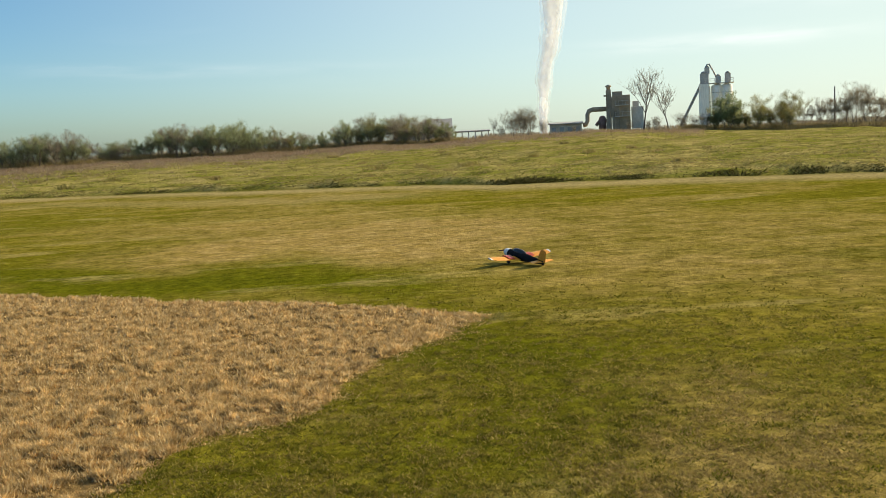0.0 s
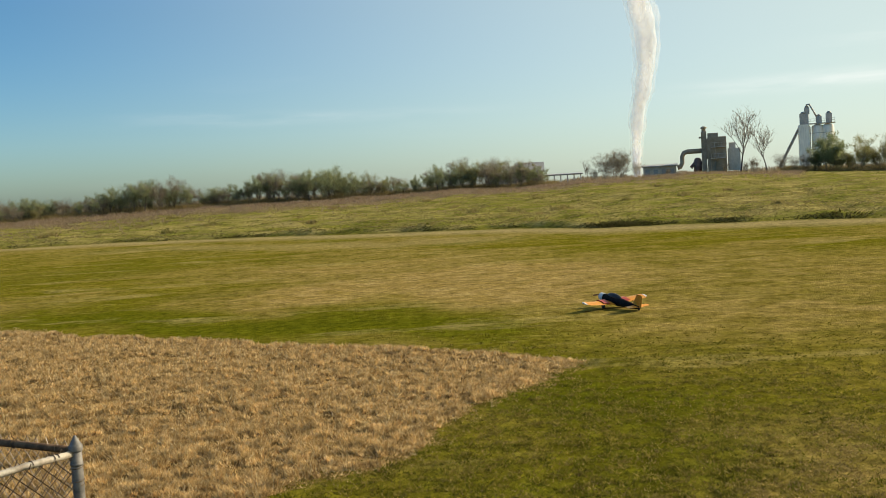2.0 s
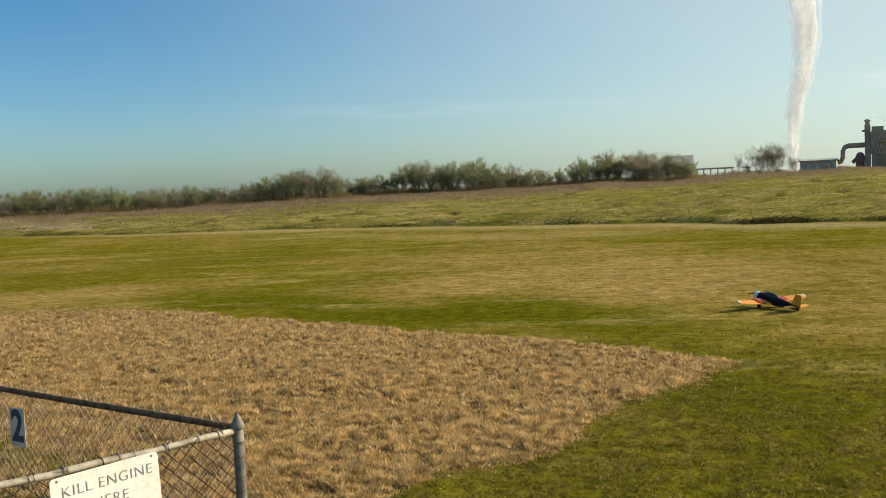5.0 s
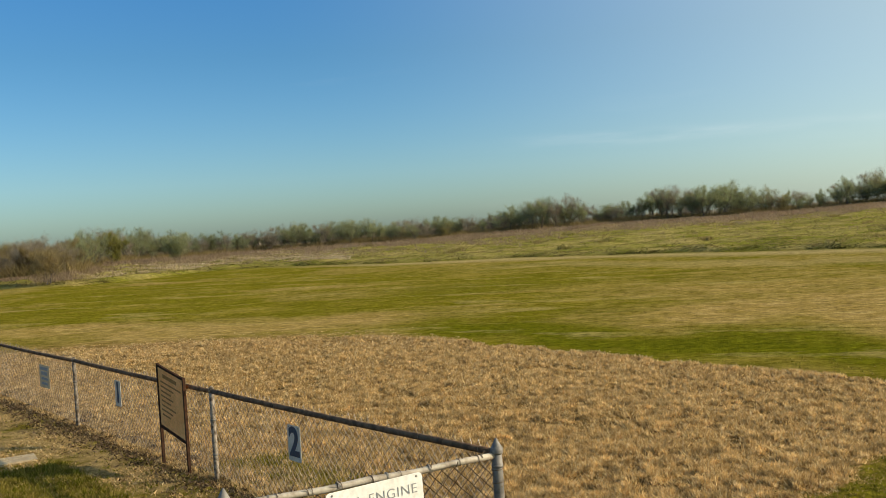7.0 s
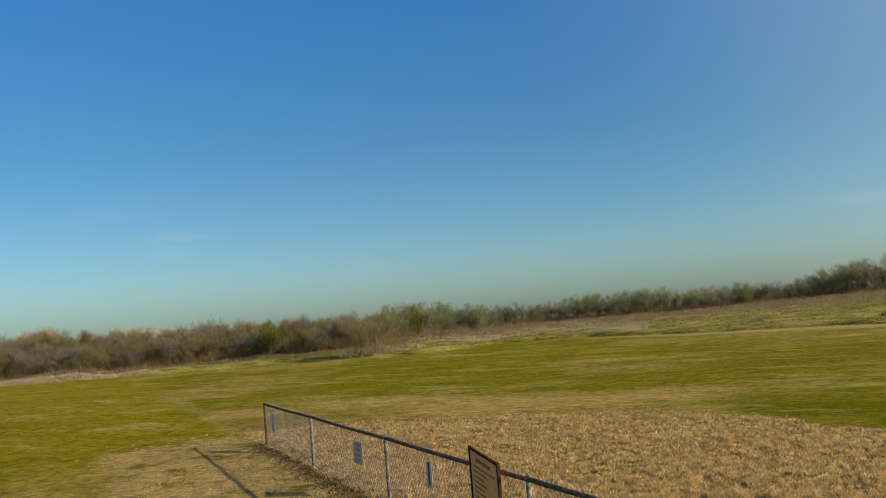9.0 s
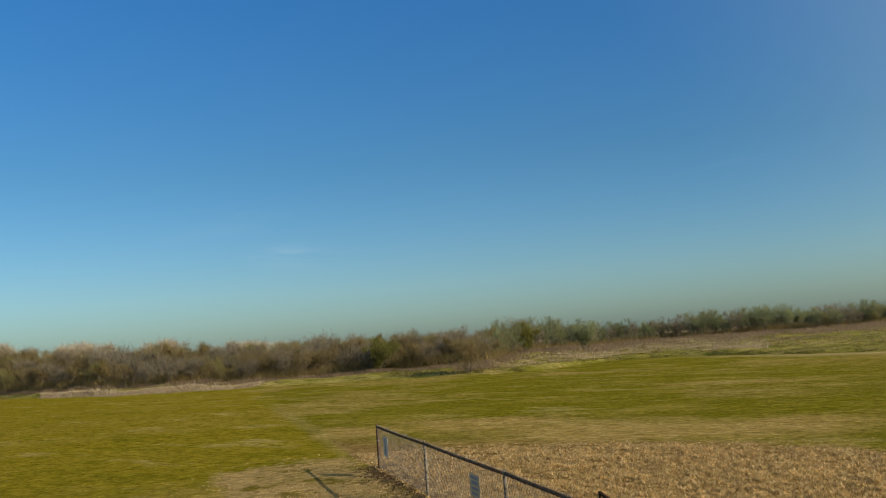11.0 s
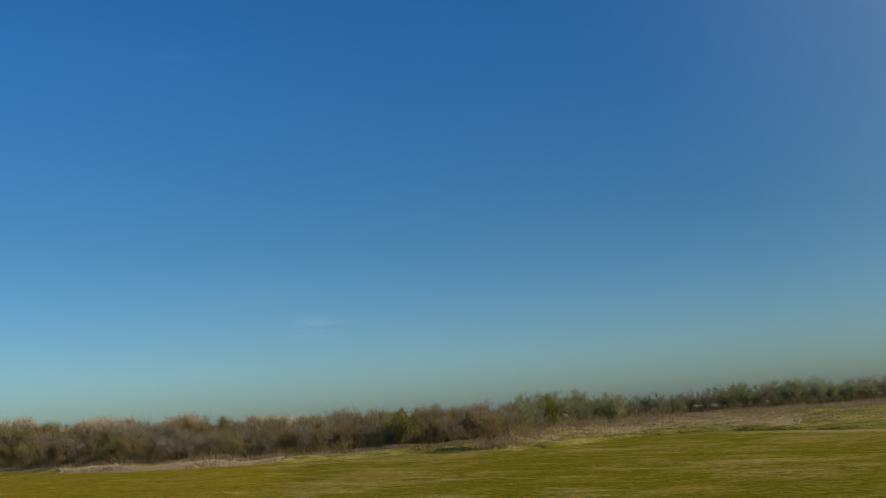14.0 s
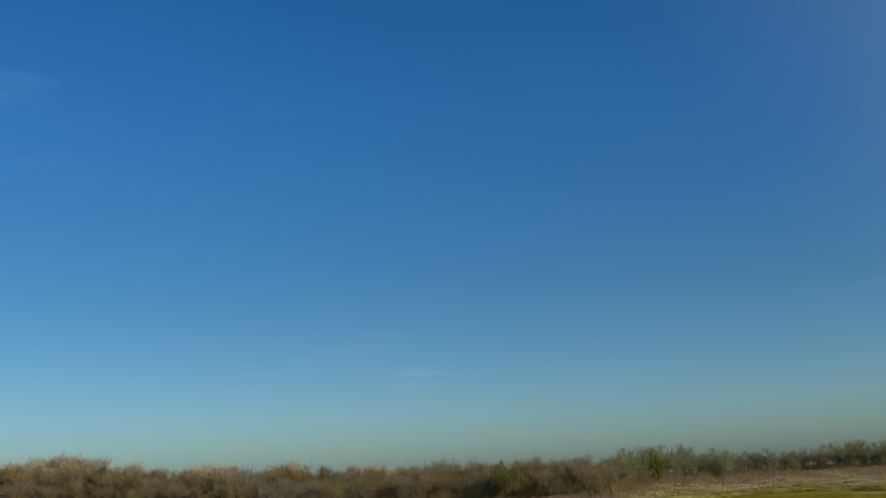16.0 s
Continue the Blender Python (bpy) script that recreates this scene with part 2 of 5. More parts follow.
ROUGH_BLADE = leafy("rough_meadow_blades", [(0.144, 0.144, 0.026), (0.211, 0.190, 0.046), (0.320, 0.253, 0.109), (0.244, 0.203, 0.064)], 0.7, 0.5, (0.304, 0.237, 0.091), 0.08)
BANK_BLADE = leafy("dark_bank_grass", [(0.060, 0.058, 0.014), (0.096, 0.086, 0.022), (0.15, 0.11, 0.042)], 0.7, 0.15)
LITTER = leafy("brown_leaf_litter", [(0.090, 0.056, 0.030), (0.165, 0.105, 0.056), (0.255, 0.180, 0.105), (0.053, 0.038, 0.022)], 0.8, 0.2)
REED_BLADE = leafy("pale_dead_reeds", [(0.421, 0.327, 0.211), (0.548, 0.442, 0.306), (0.316, 0.232, 0.137)], 0.7, 0.3)
WEED_BLADE = leafy("brown_dead_weeds", [(0.173, 0.116, 0.074), (0.250, 0.177, 0.116), (0.328, 0.246, 0.173), (0.207, 0.164, 0.069)], 0.75, 0.5)
for m in (SIGN_PALE, SIGN_WARM, GALV_OLD, BLACK_FILM, SIGN_TAN, LETTER_DARK, RAIL_DARK, WIRE_DARK, FRAME_BROWN, STEEL_RUST):
    m.node_tree.nodes["Principled BSDF"].inputs["Specular IOR Level"].default_value = 0.03


# ---------------------------------------------------------------- building helpers
def part(name, bm, mat, parent, label="", smooth=False):
    me = bpy.data.meshes.new(name)
    bm.to_mesh(me)
    bm.free()
    me.materials.append(mat)
    if smooth:
        me.polygons.foreach_set("use_smooth", [True] * len(me.polygons))
    ob = new(name, me)
    ob.parent = parent
    return tagged(ob, label)


def thing(name, m, label, category, group="", kind=""):
    ob = new(name)
    ob.matrix_world = m
    ob.empty_display_size = 0.2
    return tagged(ob, label, category, group, kind)


def box(bm, c, size, m=None, bevel=0.0):
    r = bmesh.ops.create_cube(bm, size=1.0)
    bmesh.ops.scale(bm, vec=size, verts=r["verts"])
    if bevel:
        es = list({e for v in r["verts"] for e in v.link_edges})
        r = bmesh.ops.bevel(bm, geom=es, offset=bevel, segments=2, affect="EDGES", profile=0.7)
        vs = list({v for f in r["faces"] for v in f.verts})
        seen, stack = set(vs), list(vs)
        while stack:
            for e in stack.pop().link_edges:
                for v in e.verts:
                    if v not in seen:
                        seen.add(v)
                        stack.append(v)
        vs = list(seen)
    else:
        vs = r["verts"]
    bmesh.ops.translate(bm, vec=c, verts=vs)
    if m:
        bmesh.ops.transform(bm, matrix=m, verts=vs)
    return vs


def tube(bm, points, radii, sides=8, caps=True):
    """A round bar through points, with a radius at each."""
    pts = [Vector(p) for p in points]
    if isinstance(radii, (int, float)):
        radii = [radii] * len(pts)
    rings = []
    for i, p in enumerate(pts):
        d = (pts[min(i + 1, len(pts) - 1)] - pts[max(i - 1, 0)]).normalized()
        q = d.to_track_quat("Z", "Y")
        rings.append([bm.verts.new(p + q @ Vector((math.cos(2 * math.pi * k / sides), math.sin(2 * math.pi * k / sides), 0)) * max(radii[i], 1e-4)) for k in range(sides)])
    for a, b in zip(rings, rings[1:]):
        for k in range(sides):
            bm.faces.new((a[k], a[(k + 1) % sides], b[(k + 1) % sides], b[k]))
    if caps:
        bm.faces.new(rings[0][::-1])
        bm.faces.new(rings[-1])


def lathe(bm, profile, sides=16, centre=(0, 0, 0)):
    """Turned about z: profile of (radius, height)."""
    tube(bm, [(centre[0], centre[1], centre[2] + z) for r, z in profile], [r for r, z in profile], sides)


def mesh_object(name, verts, faces, mat, smooth=False, parent=None):
    me = bpy.data.meshes.new(name)
    me.from_pydata(verts.tolist(), [], faces.tolist())
    me.materials.append(mat)
    if smooth:
        me.polygons.foreach_set("use_smooth", [True] * len(me.polygons))
    ob = new(name, me)
    ob.parent = parent
    return ob


rng = np.random.default_rng(7)


def lattice(x, y, seed):
    h = np.sin(x * 127.1 + y * 311.7 + seed * 74.7) * 43758.5453
    return h - np.floor(h)


def vnoise(x, y, seed=0):
    xi, yi = np.floor(x), np.floor(y)
    u, v = x - xi, y - yi
    u, v = u * u * (3 - 2 * u), v * v * (3 - 2 * v)
    a, b, c, d = (lattice(xi + i, yi + j, seed) for i, j in ((0, 0), (1, 0), (0, 1), (1, 1)))
    return (a * (1 - u) + b * u) * (1 - v) + (c * (1 - u) + d * u) * v


def fbm(x, y, seed=0, octaves=4):
    s, a = 0.0, 0.5
    for k in range(octaves):
        s = s + a * vnoise(x * 2 ** k, y * 2 ** k, seed + k)
        a *= 0.5
    return s


def step(a, b, x):
    t = np.clip((x - a) / (b - a), 0, 1)
    return t * t * (3 - 2 * t)


# ---------------------------------------------------------------- the lie of the land
# By bearing (degrees east of the y axis): where the mown field ends, where the woods begin, how high the ground stands there.
EDGE_AZ = [-180, -90, -76, -70, -67, -63.5, -60, -56.5, -53, -50, -46, -42, -40, -38, -36, -34, -31, -28, -24, -20, -16, -12, -8, -4, 0, 4, 8, 12, 18, 26, 34, 45, 90, 180]
EDGE_D = [90, 125, 132, 130, 113, 100, 95, 92, 91, 90, 87, 84, 86, 89, 96, 101, 101, 95, 87, 83, 80.5, 76.5, 73, 68.5, 66, 64, 62, 57.5, 57, 56, 56, 58, 70, 90]
WOOD_D = [98.0, 133.0, 140.0, 138.0, 121.0, 108.0, 103.0, 101.0, 100.0, 99.0, 96.0, 93.0, 124.0, 134.0, 139.6, 145.2, 148.2, 148.6, 149.1, 149.6, 150.1, 150.5, 151.0, 151.5, 152.0, 153.6, 155.2, 156.2, 156.8, 157.6, 155.9, 150.0, 140.0, 110.0]
WOOD_EL = [-0.6, -0.9, -1.0, -1.02, -1.1, -1.3, -1.3, -1.4, -1.58, -1.55, -1.45, -1.35, -0.86, -0.83, -0.81, -0.8, -0.74, -0.71, -0.69, -0.66, -0.5, -0.47, -0.39, -0.43, -0.37, -0.25, -0.27, -0.1, 0.01, -0.38, -0.58, -0.6, -0.6, -0.6]
EYE = 2.75


def bearing(x, y):
    return np.degrees(np.arctan2(x, y))


def edge_at(a):
    return np.interp(a, EDGE_AZ, EDGE_D)


def wood_at(a):
    return np.interp(a, EDGE_AZ, WOOD_D)


# The unmown corner of straw: its far edge, its near edge, and the fence along it.
def straw(x, y):
    wob = (fbm(x * 0.9, y * 0.9, 21) - 0.45) * 1.9 + (fbm(x * 4, y * 4, 23) - 0.45) * 0.9
    far = np.interp(x, [-24, -15, -11.6, -9.4, -8.2, -5.5, -2, 0.95, 2.6, 3.15], [23.6, 23.1, 23.1, 22.8, 22.0, 20.2, 17.8, 16.0, 14.75, 14.1]) + wob * 0.5
    near = np.interp(x, [-30, -3.2, -1.13, -0.95, -0.35, 0.3, 1.0, 1.65, 2.35, 3.0], [-6, 4.5, 7.5, 8.2, 8.75, 9.5, 10.7, 11.75, 12.95, 13.8]) + wob * 0.9
    inside = step(-0.15 - 1.6 * step(-7, -11, x), 0.3 + 1.6 * step(-7, -11, x), far - y) * step(-0.5, 0.75, y - near) * step(3.35, 2.9, x)
    fade = 1 - step(-12, -22, x) * 0.65 * step(17, 23, y)
    field_side = step(-0.25, 0.05, 0.512 * (x + 2.03) + 0.859 * (y - 6.7)) + step(-2.6, -1.9, x)
    return inside * fade * step(-34, -24, x) * np.clip(field_side, 0, 1)


def lumps(x, y):
    return 0.55 * vnoise(x * 13, y * 13, 71) + 0.3 * vnoise(x * 4.6 + 0.7 * y, y * 4.6, 72) + 0.15 * vnoise(x * 1.2, y * 1.9, 74)


def land(x, y):
    x, y = np.asarray(x, float), np.asarray(y, float)
    a, d = bearing(x, y), np.hypot(x, y)
    e, w = edge_at(a), wood_at(a)
    top = EYE + w * np.tan(np.radians(np.interp(a, EDGE_AZ, WOOD_EL)))
    s = np.clip((d - e) / (w - e), 0, 1)
    z = top * (0.55 * s + 0.45 * s * s * (3 - 2 * s))
    rough = step(0.0, 2.0, d - e)
    z += rough * (fbm(x * 0.3, y * 0.3, 3) - 0.45) * 0.8 * np.exp(-np.maximum(d - 160, 0) / 80)
    z += rough * 0.22 - 0.30 * np.exp(-((d - e + 0.6) / 0.8) ** 2) * (a > -42)
    z += (fbm(x * 0.35, y * 0.35, 9) - 0.45) * 0.10 * (1 - rough) * step(9, 30, d)
    z += 0.02 * step(-4, -19, x) * step(34, 24, d)
    z += (fbm(x * 1.6, y * 1.6, 5, 3) - 0.45) * 0.05 * (1 - rough)
    z += straw(x, y) * (lumps(x, y) - 0.5) * 0.045
    z -= step(290, 500, d) * top * 0.75
    z += step(-57, -68, a) * step(170, 400, d) * 5.5
    return z


def z_at(x, y):
    return float(land(np.array([x]), np.array([y]))[0])


def zones(x, y):
    """How much of each kind of cover grows at a place, plus a far brightening."""
    a, d = bearing(x, y), np.hypot(x, y)
    e = edge_at(a)
    st = straw(x, y)
    meadow = step(-0.3, 0.8, d - e)
    line_x = np.interp(y, [14, 18, 24.1, 29.6, 44.3, 80], [-15, -21, -31.1, -40.4, -63.8, -121])
    off = -(0.512 * (x + 2.03) + 0.859 * (y - 6.7))
    run = -0.8587 * (x + 2.03) + 0.5125 * (y - 6.7)
    pit = step(0.0, 0.5, off) * step(4.6, 2.4, off + 1.6 * (fbm(x * 0.5, y * 0.5, 83) - 0.45)) * step(0.5, 4.0, run) * step(25, 20.5, run)
    trod = np.exp(-((off - 0.75) / 0.35) ** 2) * step(1.0, 4.0, run) * step(21, 18, run)
    wx, wy = x + 5 * (fbm(x * 0.3, y * 0.3, 41) - 0.45), y + 7 * (fbm(x * 0.3, y * 0.3, 43) - 0.45)

    def patch(cx, cy, rx, ry, k):
        return k * np.exp(-(((wx - cx) / rx) ** 2 + ((wy - cy) / ry) ** 2))

    tired_and_lift = step(0.44, 0.64, fbm(x * 0.10 + 3, y * 0.13, 31)) * 0.36
    for p in ((2.5, 28.0, 6.5, 7, 1.0), (-1.4, 35.5, 7, 5, 0.6), (7.9, 18.9, 6, 6, 0.5), (12.5, 24.0, 8, 8, 0.42), (-16.7, 26.2, 6.5, 3.6, 1.0), (-24.0, 26.1, 5, 3, 0.7), (4.3, 7.6, 2.4, 2.2, 0.62), (-24.5, 45.4, 7, 2.0, 0.55), (-43.3, 59.1, 9, 2.0, 0.5), (-12.5, 8.0, 4.5, 3.5, 0.95), (-18, 13.0, 4.0, 2.5, 0.7), (-28.1, 22.8, 2.4, 1.5, 0.9)):
        tired_and_lift = np.maximum(tired_and_lift, patch(*p))
    lush = 0.75 * np.exp(-(((wy - 19.9 + 0.52 * x) / 3.2) ** 2)) * step(5, 1, x) * step(-14, -8, x)
    lush = np.maximum(lush, patch(2.3, 10.7, 2.2, 3.2, 0.8))
    lush = np.maximum(lush, patch(-12.9, 40.8, 7, 8, 0.5))
    lush = np.maximum(lush, 0.6 * step(-9, -2, d - e) * (1 - meadow) * step(-45, -30, a))
    # Pale dry tone rises with distance: grazing-angle brightness put into the colour.
    tired_and_lift = np.maximum(tired_and_lift, 0.26 * step(30, 62, d) * step(-34, -18, a) * (0.6 + 0.8 * (fbm(x * 0.12, y * 0.12, 47) - 0.2)))
    tired_and_lift = np.minimum(1.35 * tired_and_lift, 1) * (1 - 0.85 * lush)
    golden = step(2.0, -2.0, x - line_x) * step(14, 30, d) * (1 - pit)
    path = np.exp(-((x - line_x) / 0.9) ** 2) * step(20, 30, d) * step(70, 50, d) * 0.33
    path = np.maximum(path, 0.42 * np.exp(-((d - 0.78 * e + 8 * (fbm(a * 0.25, a * 0.0, 45) - 0.45)) / 4.0) ** 2) * step(-24, -12, a) * step(12, 4, a))
    path = np.maximum(path, 0.9 * np.exp(-((d - e + 5.0) / 3.4) ** 2) * step(-36, -22, a))
    path = np.maximum(path, 0.9 * trod)
    brown = step(0.45, 0.95, (d - e) / np.maximum(wood_at(a) - e, 1)) * step(24, 8, a)
    return dict(straw=st, meadow=meadow, pit=pit, tired_and_lift=tired_and_lift, lush=lush, golden=golden, path=path, brown=brown)


def build_ground():
    fine = np.arange(-86, 42.01, 0.36)
    coarse = np.arange(42, 274, 4.0)[1:]
    az = np.radians(np.concatenate([fine, coarse]))
    r = np.concatenate([[0.6, 1.4, 2.4], 3.2 * 1.0125 ** np.arange(0, 372), np.geomspace(340, 4500, 16)])
    na, nr = len(az), len(r)
    x, y = np.outer(r, np.sin(az)).ravel(), np.outer(r, np.cos(az)).ravel()
    z = land(x, y)
    verts = np.concatenate([np.stack([x, y, z], 1), [[0, 0, z_at(0, 0)]]])
    i, j = np.meshgrid(np.arange(nr - 1), np.arange(na), indexing="ij")
    j2 = (j + 1) % na
    quads = np.stack([i * na + j, i * na + j2, (i + 1) * na + j2, (i + 1) * na + j], -1).reshape(-1, 4)[:, ::-1]
    tris = [[nr * na, k, (k + 1) % na] for k in range(na)]
    me = bpy.data.meshes.new("ground")
    me.from_pydata(verts.tolist(), [], quads.tolist() + tris)
    me.polygons.foreach_set("use_smooth", [True] * len(me.polygons))
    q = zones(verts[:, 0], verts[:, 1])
    for name, keys in (("cover_a", ("straw", "meadow", "pit")), ("cover_b", ("tired_and_lift", "lush", "golden")), ("cover_c", ("path", "brown", "pit"))):
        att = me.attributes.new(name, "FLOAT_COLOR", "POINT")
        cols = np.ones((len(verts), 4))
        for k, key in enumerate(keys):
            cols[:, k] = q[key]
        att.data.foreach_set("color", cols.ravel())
    return me


def ground_material():
    m, n, l, p = material("field_turf", 1.0, 0, 0.0)

    def cover(name):
        a = n.new("ShaderNodeAttribute")
        a.attribute_name = name
        s = n.new("ShaderNodeSeparateColor")
        l.new(a.outputs["Color"], s.inputs[0])
        return s.outputs

    A, B, C = cover("cover_a"), cover("cover_b"), cover("cover_c")
    fine = noise_at(n, l, 9.0, 6, rough=0.7)
    mid = noise_at(n, l, 1.1, 5, rough=0.65)
    big = noise_at(n, l, 0.26, 6, stretch=(0.8, 1, 1), rough=0.65)

    def broken(mask, by, amount=0.5):
        """A mask whose border is torn by noise."""
        s = n.new("ShaderNodeMath")
        s.operation = "ADD"
        l.new(mask, s.inputs[0])
        l.new(ranged(n, l, by, 0.3, 0.7, -amount, amount), s.inputs[1])
        t = n.new("ShaderNodeMath")
        t.operation = "MULTIPLY"
        l.new(ranged(n, l, s.outputs[0], 0.3, 0.7), t.inputs[0])
        l.new(ranged(n, l, mask, 0.0, 0.15), t.inputs[1])
        return t.outputs[0]

    green = mixed(n, l, ranged(n, l, mid, 0.35, 0.68), (0.132, 0.122, 0.010), (0.215, 0.180, 0.018))
    green = mixed(n, l, ranged(n, l, big, 0.48, 0.66, 0, 0.6), green, (0.300, 0.225, 0.042))
    # Dry grass colour, which also paints in the far field's brightness.
    tired_and_lift = mixed(n, l, ranged(n, l, mid, 0.4, 0.65), (0.30, 0.208, 0.056), (0.43, 0.300, 0.108))
    col = mixed(n, l, ranged(n, l, mixed(n, l, 0.35, B[0], mid), 0.27, 0.78), green, tired_and_lift)
    col = mixed(n, l, broken(B[1], mid, 0.3), col, mixed(n, l, mid, (0.086, 0.098, 0.006), (0.153, 0.143, 0.010)))
    gold = mixed(n, l, ranged(n, l, mid, 0.35, 0.7), (0.195, 0.158, 0.011), (0.31, 0.228, 0.024))
    col = mixed(n, l, ranged(n, l, B[2], 0, 1, 0, 0.75), col, gold)
    col = mixed(n, l, ranged(n, l, mixed(n, l, 0.3, C[0], mid), 0.2, 0.8), col, (0.374, 0.287, 0.124))
    swath = noise_at(n, l, 0.42, 6, stretch=(0.35, 1, 1), rough=0.7)
    col = mixed(n, l, ranged(n, l, swath, 0.55, 0.66, 0, 0.55), col, (0.42, 0.325, 0.115))
    col = mixed(n, l, ranged(n, l, swath, 0.44, 0.36, 0, 0.45), col, (0.095, 0.098, 0.008))
    pit = mixed(n, l, ranged(n, l, mid, 0.38, 0.50), (0.17, 0.13, 0.022), (0.36, 0.25, 0.10))
    col = mixed(n, l, broken(A[2], mid, 0.3), col, pit)
    straw_c = mixed(n, l, ranged(n, l, mid, 0.35, 0.65), (0.20, 0.122, 0.042), (0.34, 0.22, 0.085))
    col = mixed(n, l, broken(A[0], fine, 0.3), col, straw_c)
    rough = mixed(n, l, ranged(n, l, big, 0.42, 0.60), (0.215, 0.205, 0.036), (0.36, 0.29, 0.10))
    tuft = noise_at(n, l, 0.55, 5, stretch=(0.7, 1, 1), rough=0.75)
    rough = mixed(n, l, ranged(n, l, tuft, 0.51, 0.62, 0, 0.6), rough, (0.075, 0.07, 0.016))
    rough = mixed(n, l, ranged(n, l, tuft, 0.44, 0.36, 0, 0.6), rough, (0.36, 0.28, 0.10))
    weeds = mixed(n, l, ranged(n, l, mid, 0.4, 0.62), (0.187, 0.133, 0.074), (0.274, 0.203, 0.118))
    rough = mixed(n, l, broken(C[1], big, 0.4), rough, weeds)
    col = mixed(n, l, A[1], col, rough)
    col = mixed(n, l, 1.0, col, ranged(n, l, fine, 0.25, 0.75, 0.54, 1.16), "MULTIPLY")
    worn = noise_at(n, l, 3.2, 4, rough=0.75)
    col = mixed(n, l, 1.0, col, ranged(n, l, worn, 0.32, 0.68, 0.58, 1.35), "MULTIPLY")
    l.new(col, p.inputs["Base Color"])
    bumped(n, l, p, fine, 1.0, 0.07)
    return m


ground = new("ground", build_ground())
ground.data.materials.append(ground_material())
tagged(ground, "broad mown grass airfield with olive, tan and straw patches", "field", kind="structure")


# ---------------------------------------------------------------- grass, weeds and reeds
def blades(name, x, y, height, width, lean, mat, label, category, per=3, spread=0.04):
    """Tufts of standing blades rooted in the ground."""
    k = len(x)
    x, y, height = np.repeat(x, per), np.repeat(y, per), np.repeat(np.broadcast_to(height, (k,)), per)
    width = np.repeat(np.broadcast_to(width, (k,)), per)
    n = len(x)
    x, y = x + rng.normal(0, spread, n), y + rng.normal(0, spread, n)
    z = land(x, y) - 0.01
    a, t = rng.uniform(0, 2 * np.pi, n), rng.uniform(0, 2 * np.pi, n)
    h = height * rng.uniform(0.55, 1.15, n)
    w = width * rng.uniform(0.6, 1.3, n)
    tip = lean * h * rng.uniform(0.2, 1.2, n)
    v = np.empty((n, 3, 3))
    v[:, 0] = np.stack([x - w * np.cos(a), y - w * np.sin(a), z], 1)
    v[:, 1] = np.stack([x + w * np.cos(a), y + w * np.sin(a), z], 1)
    v[:, 2] = np.stack([x + tip * np.cos(t), y + tip * np.sin(t), z + h], 1)
    ob = mesh_object(name, v.reshape(-1, 3), np.arange(3 * n).reshape(n, 3), mat)
    return tagged(ob, label, category, kind="stuff")


def scatter(n, az0, az1, d0, d1, power=1.0):
    a = np.radians(rng.uniform(az0, az1, n))
    d = d0 * (d1 / d0) ** (rng.uniform(0, 1, n) ** power)
    return d * np.sin(a), d * np.cos(a)


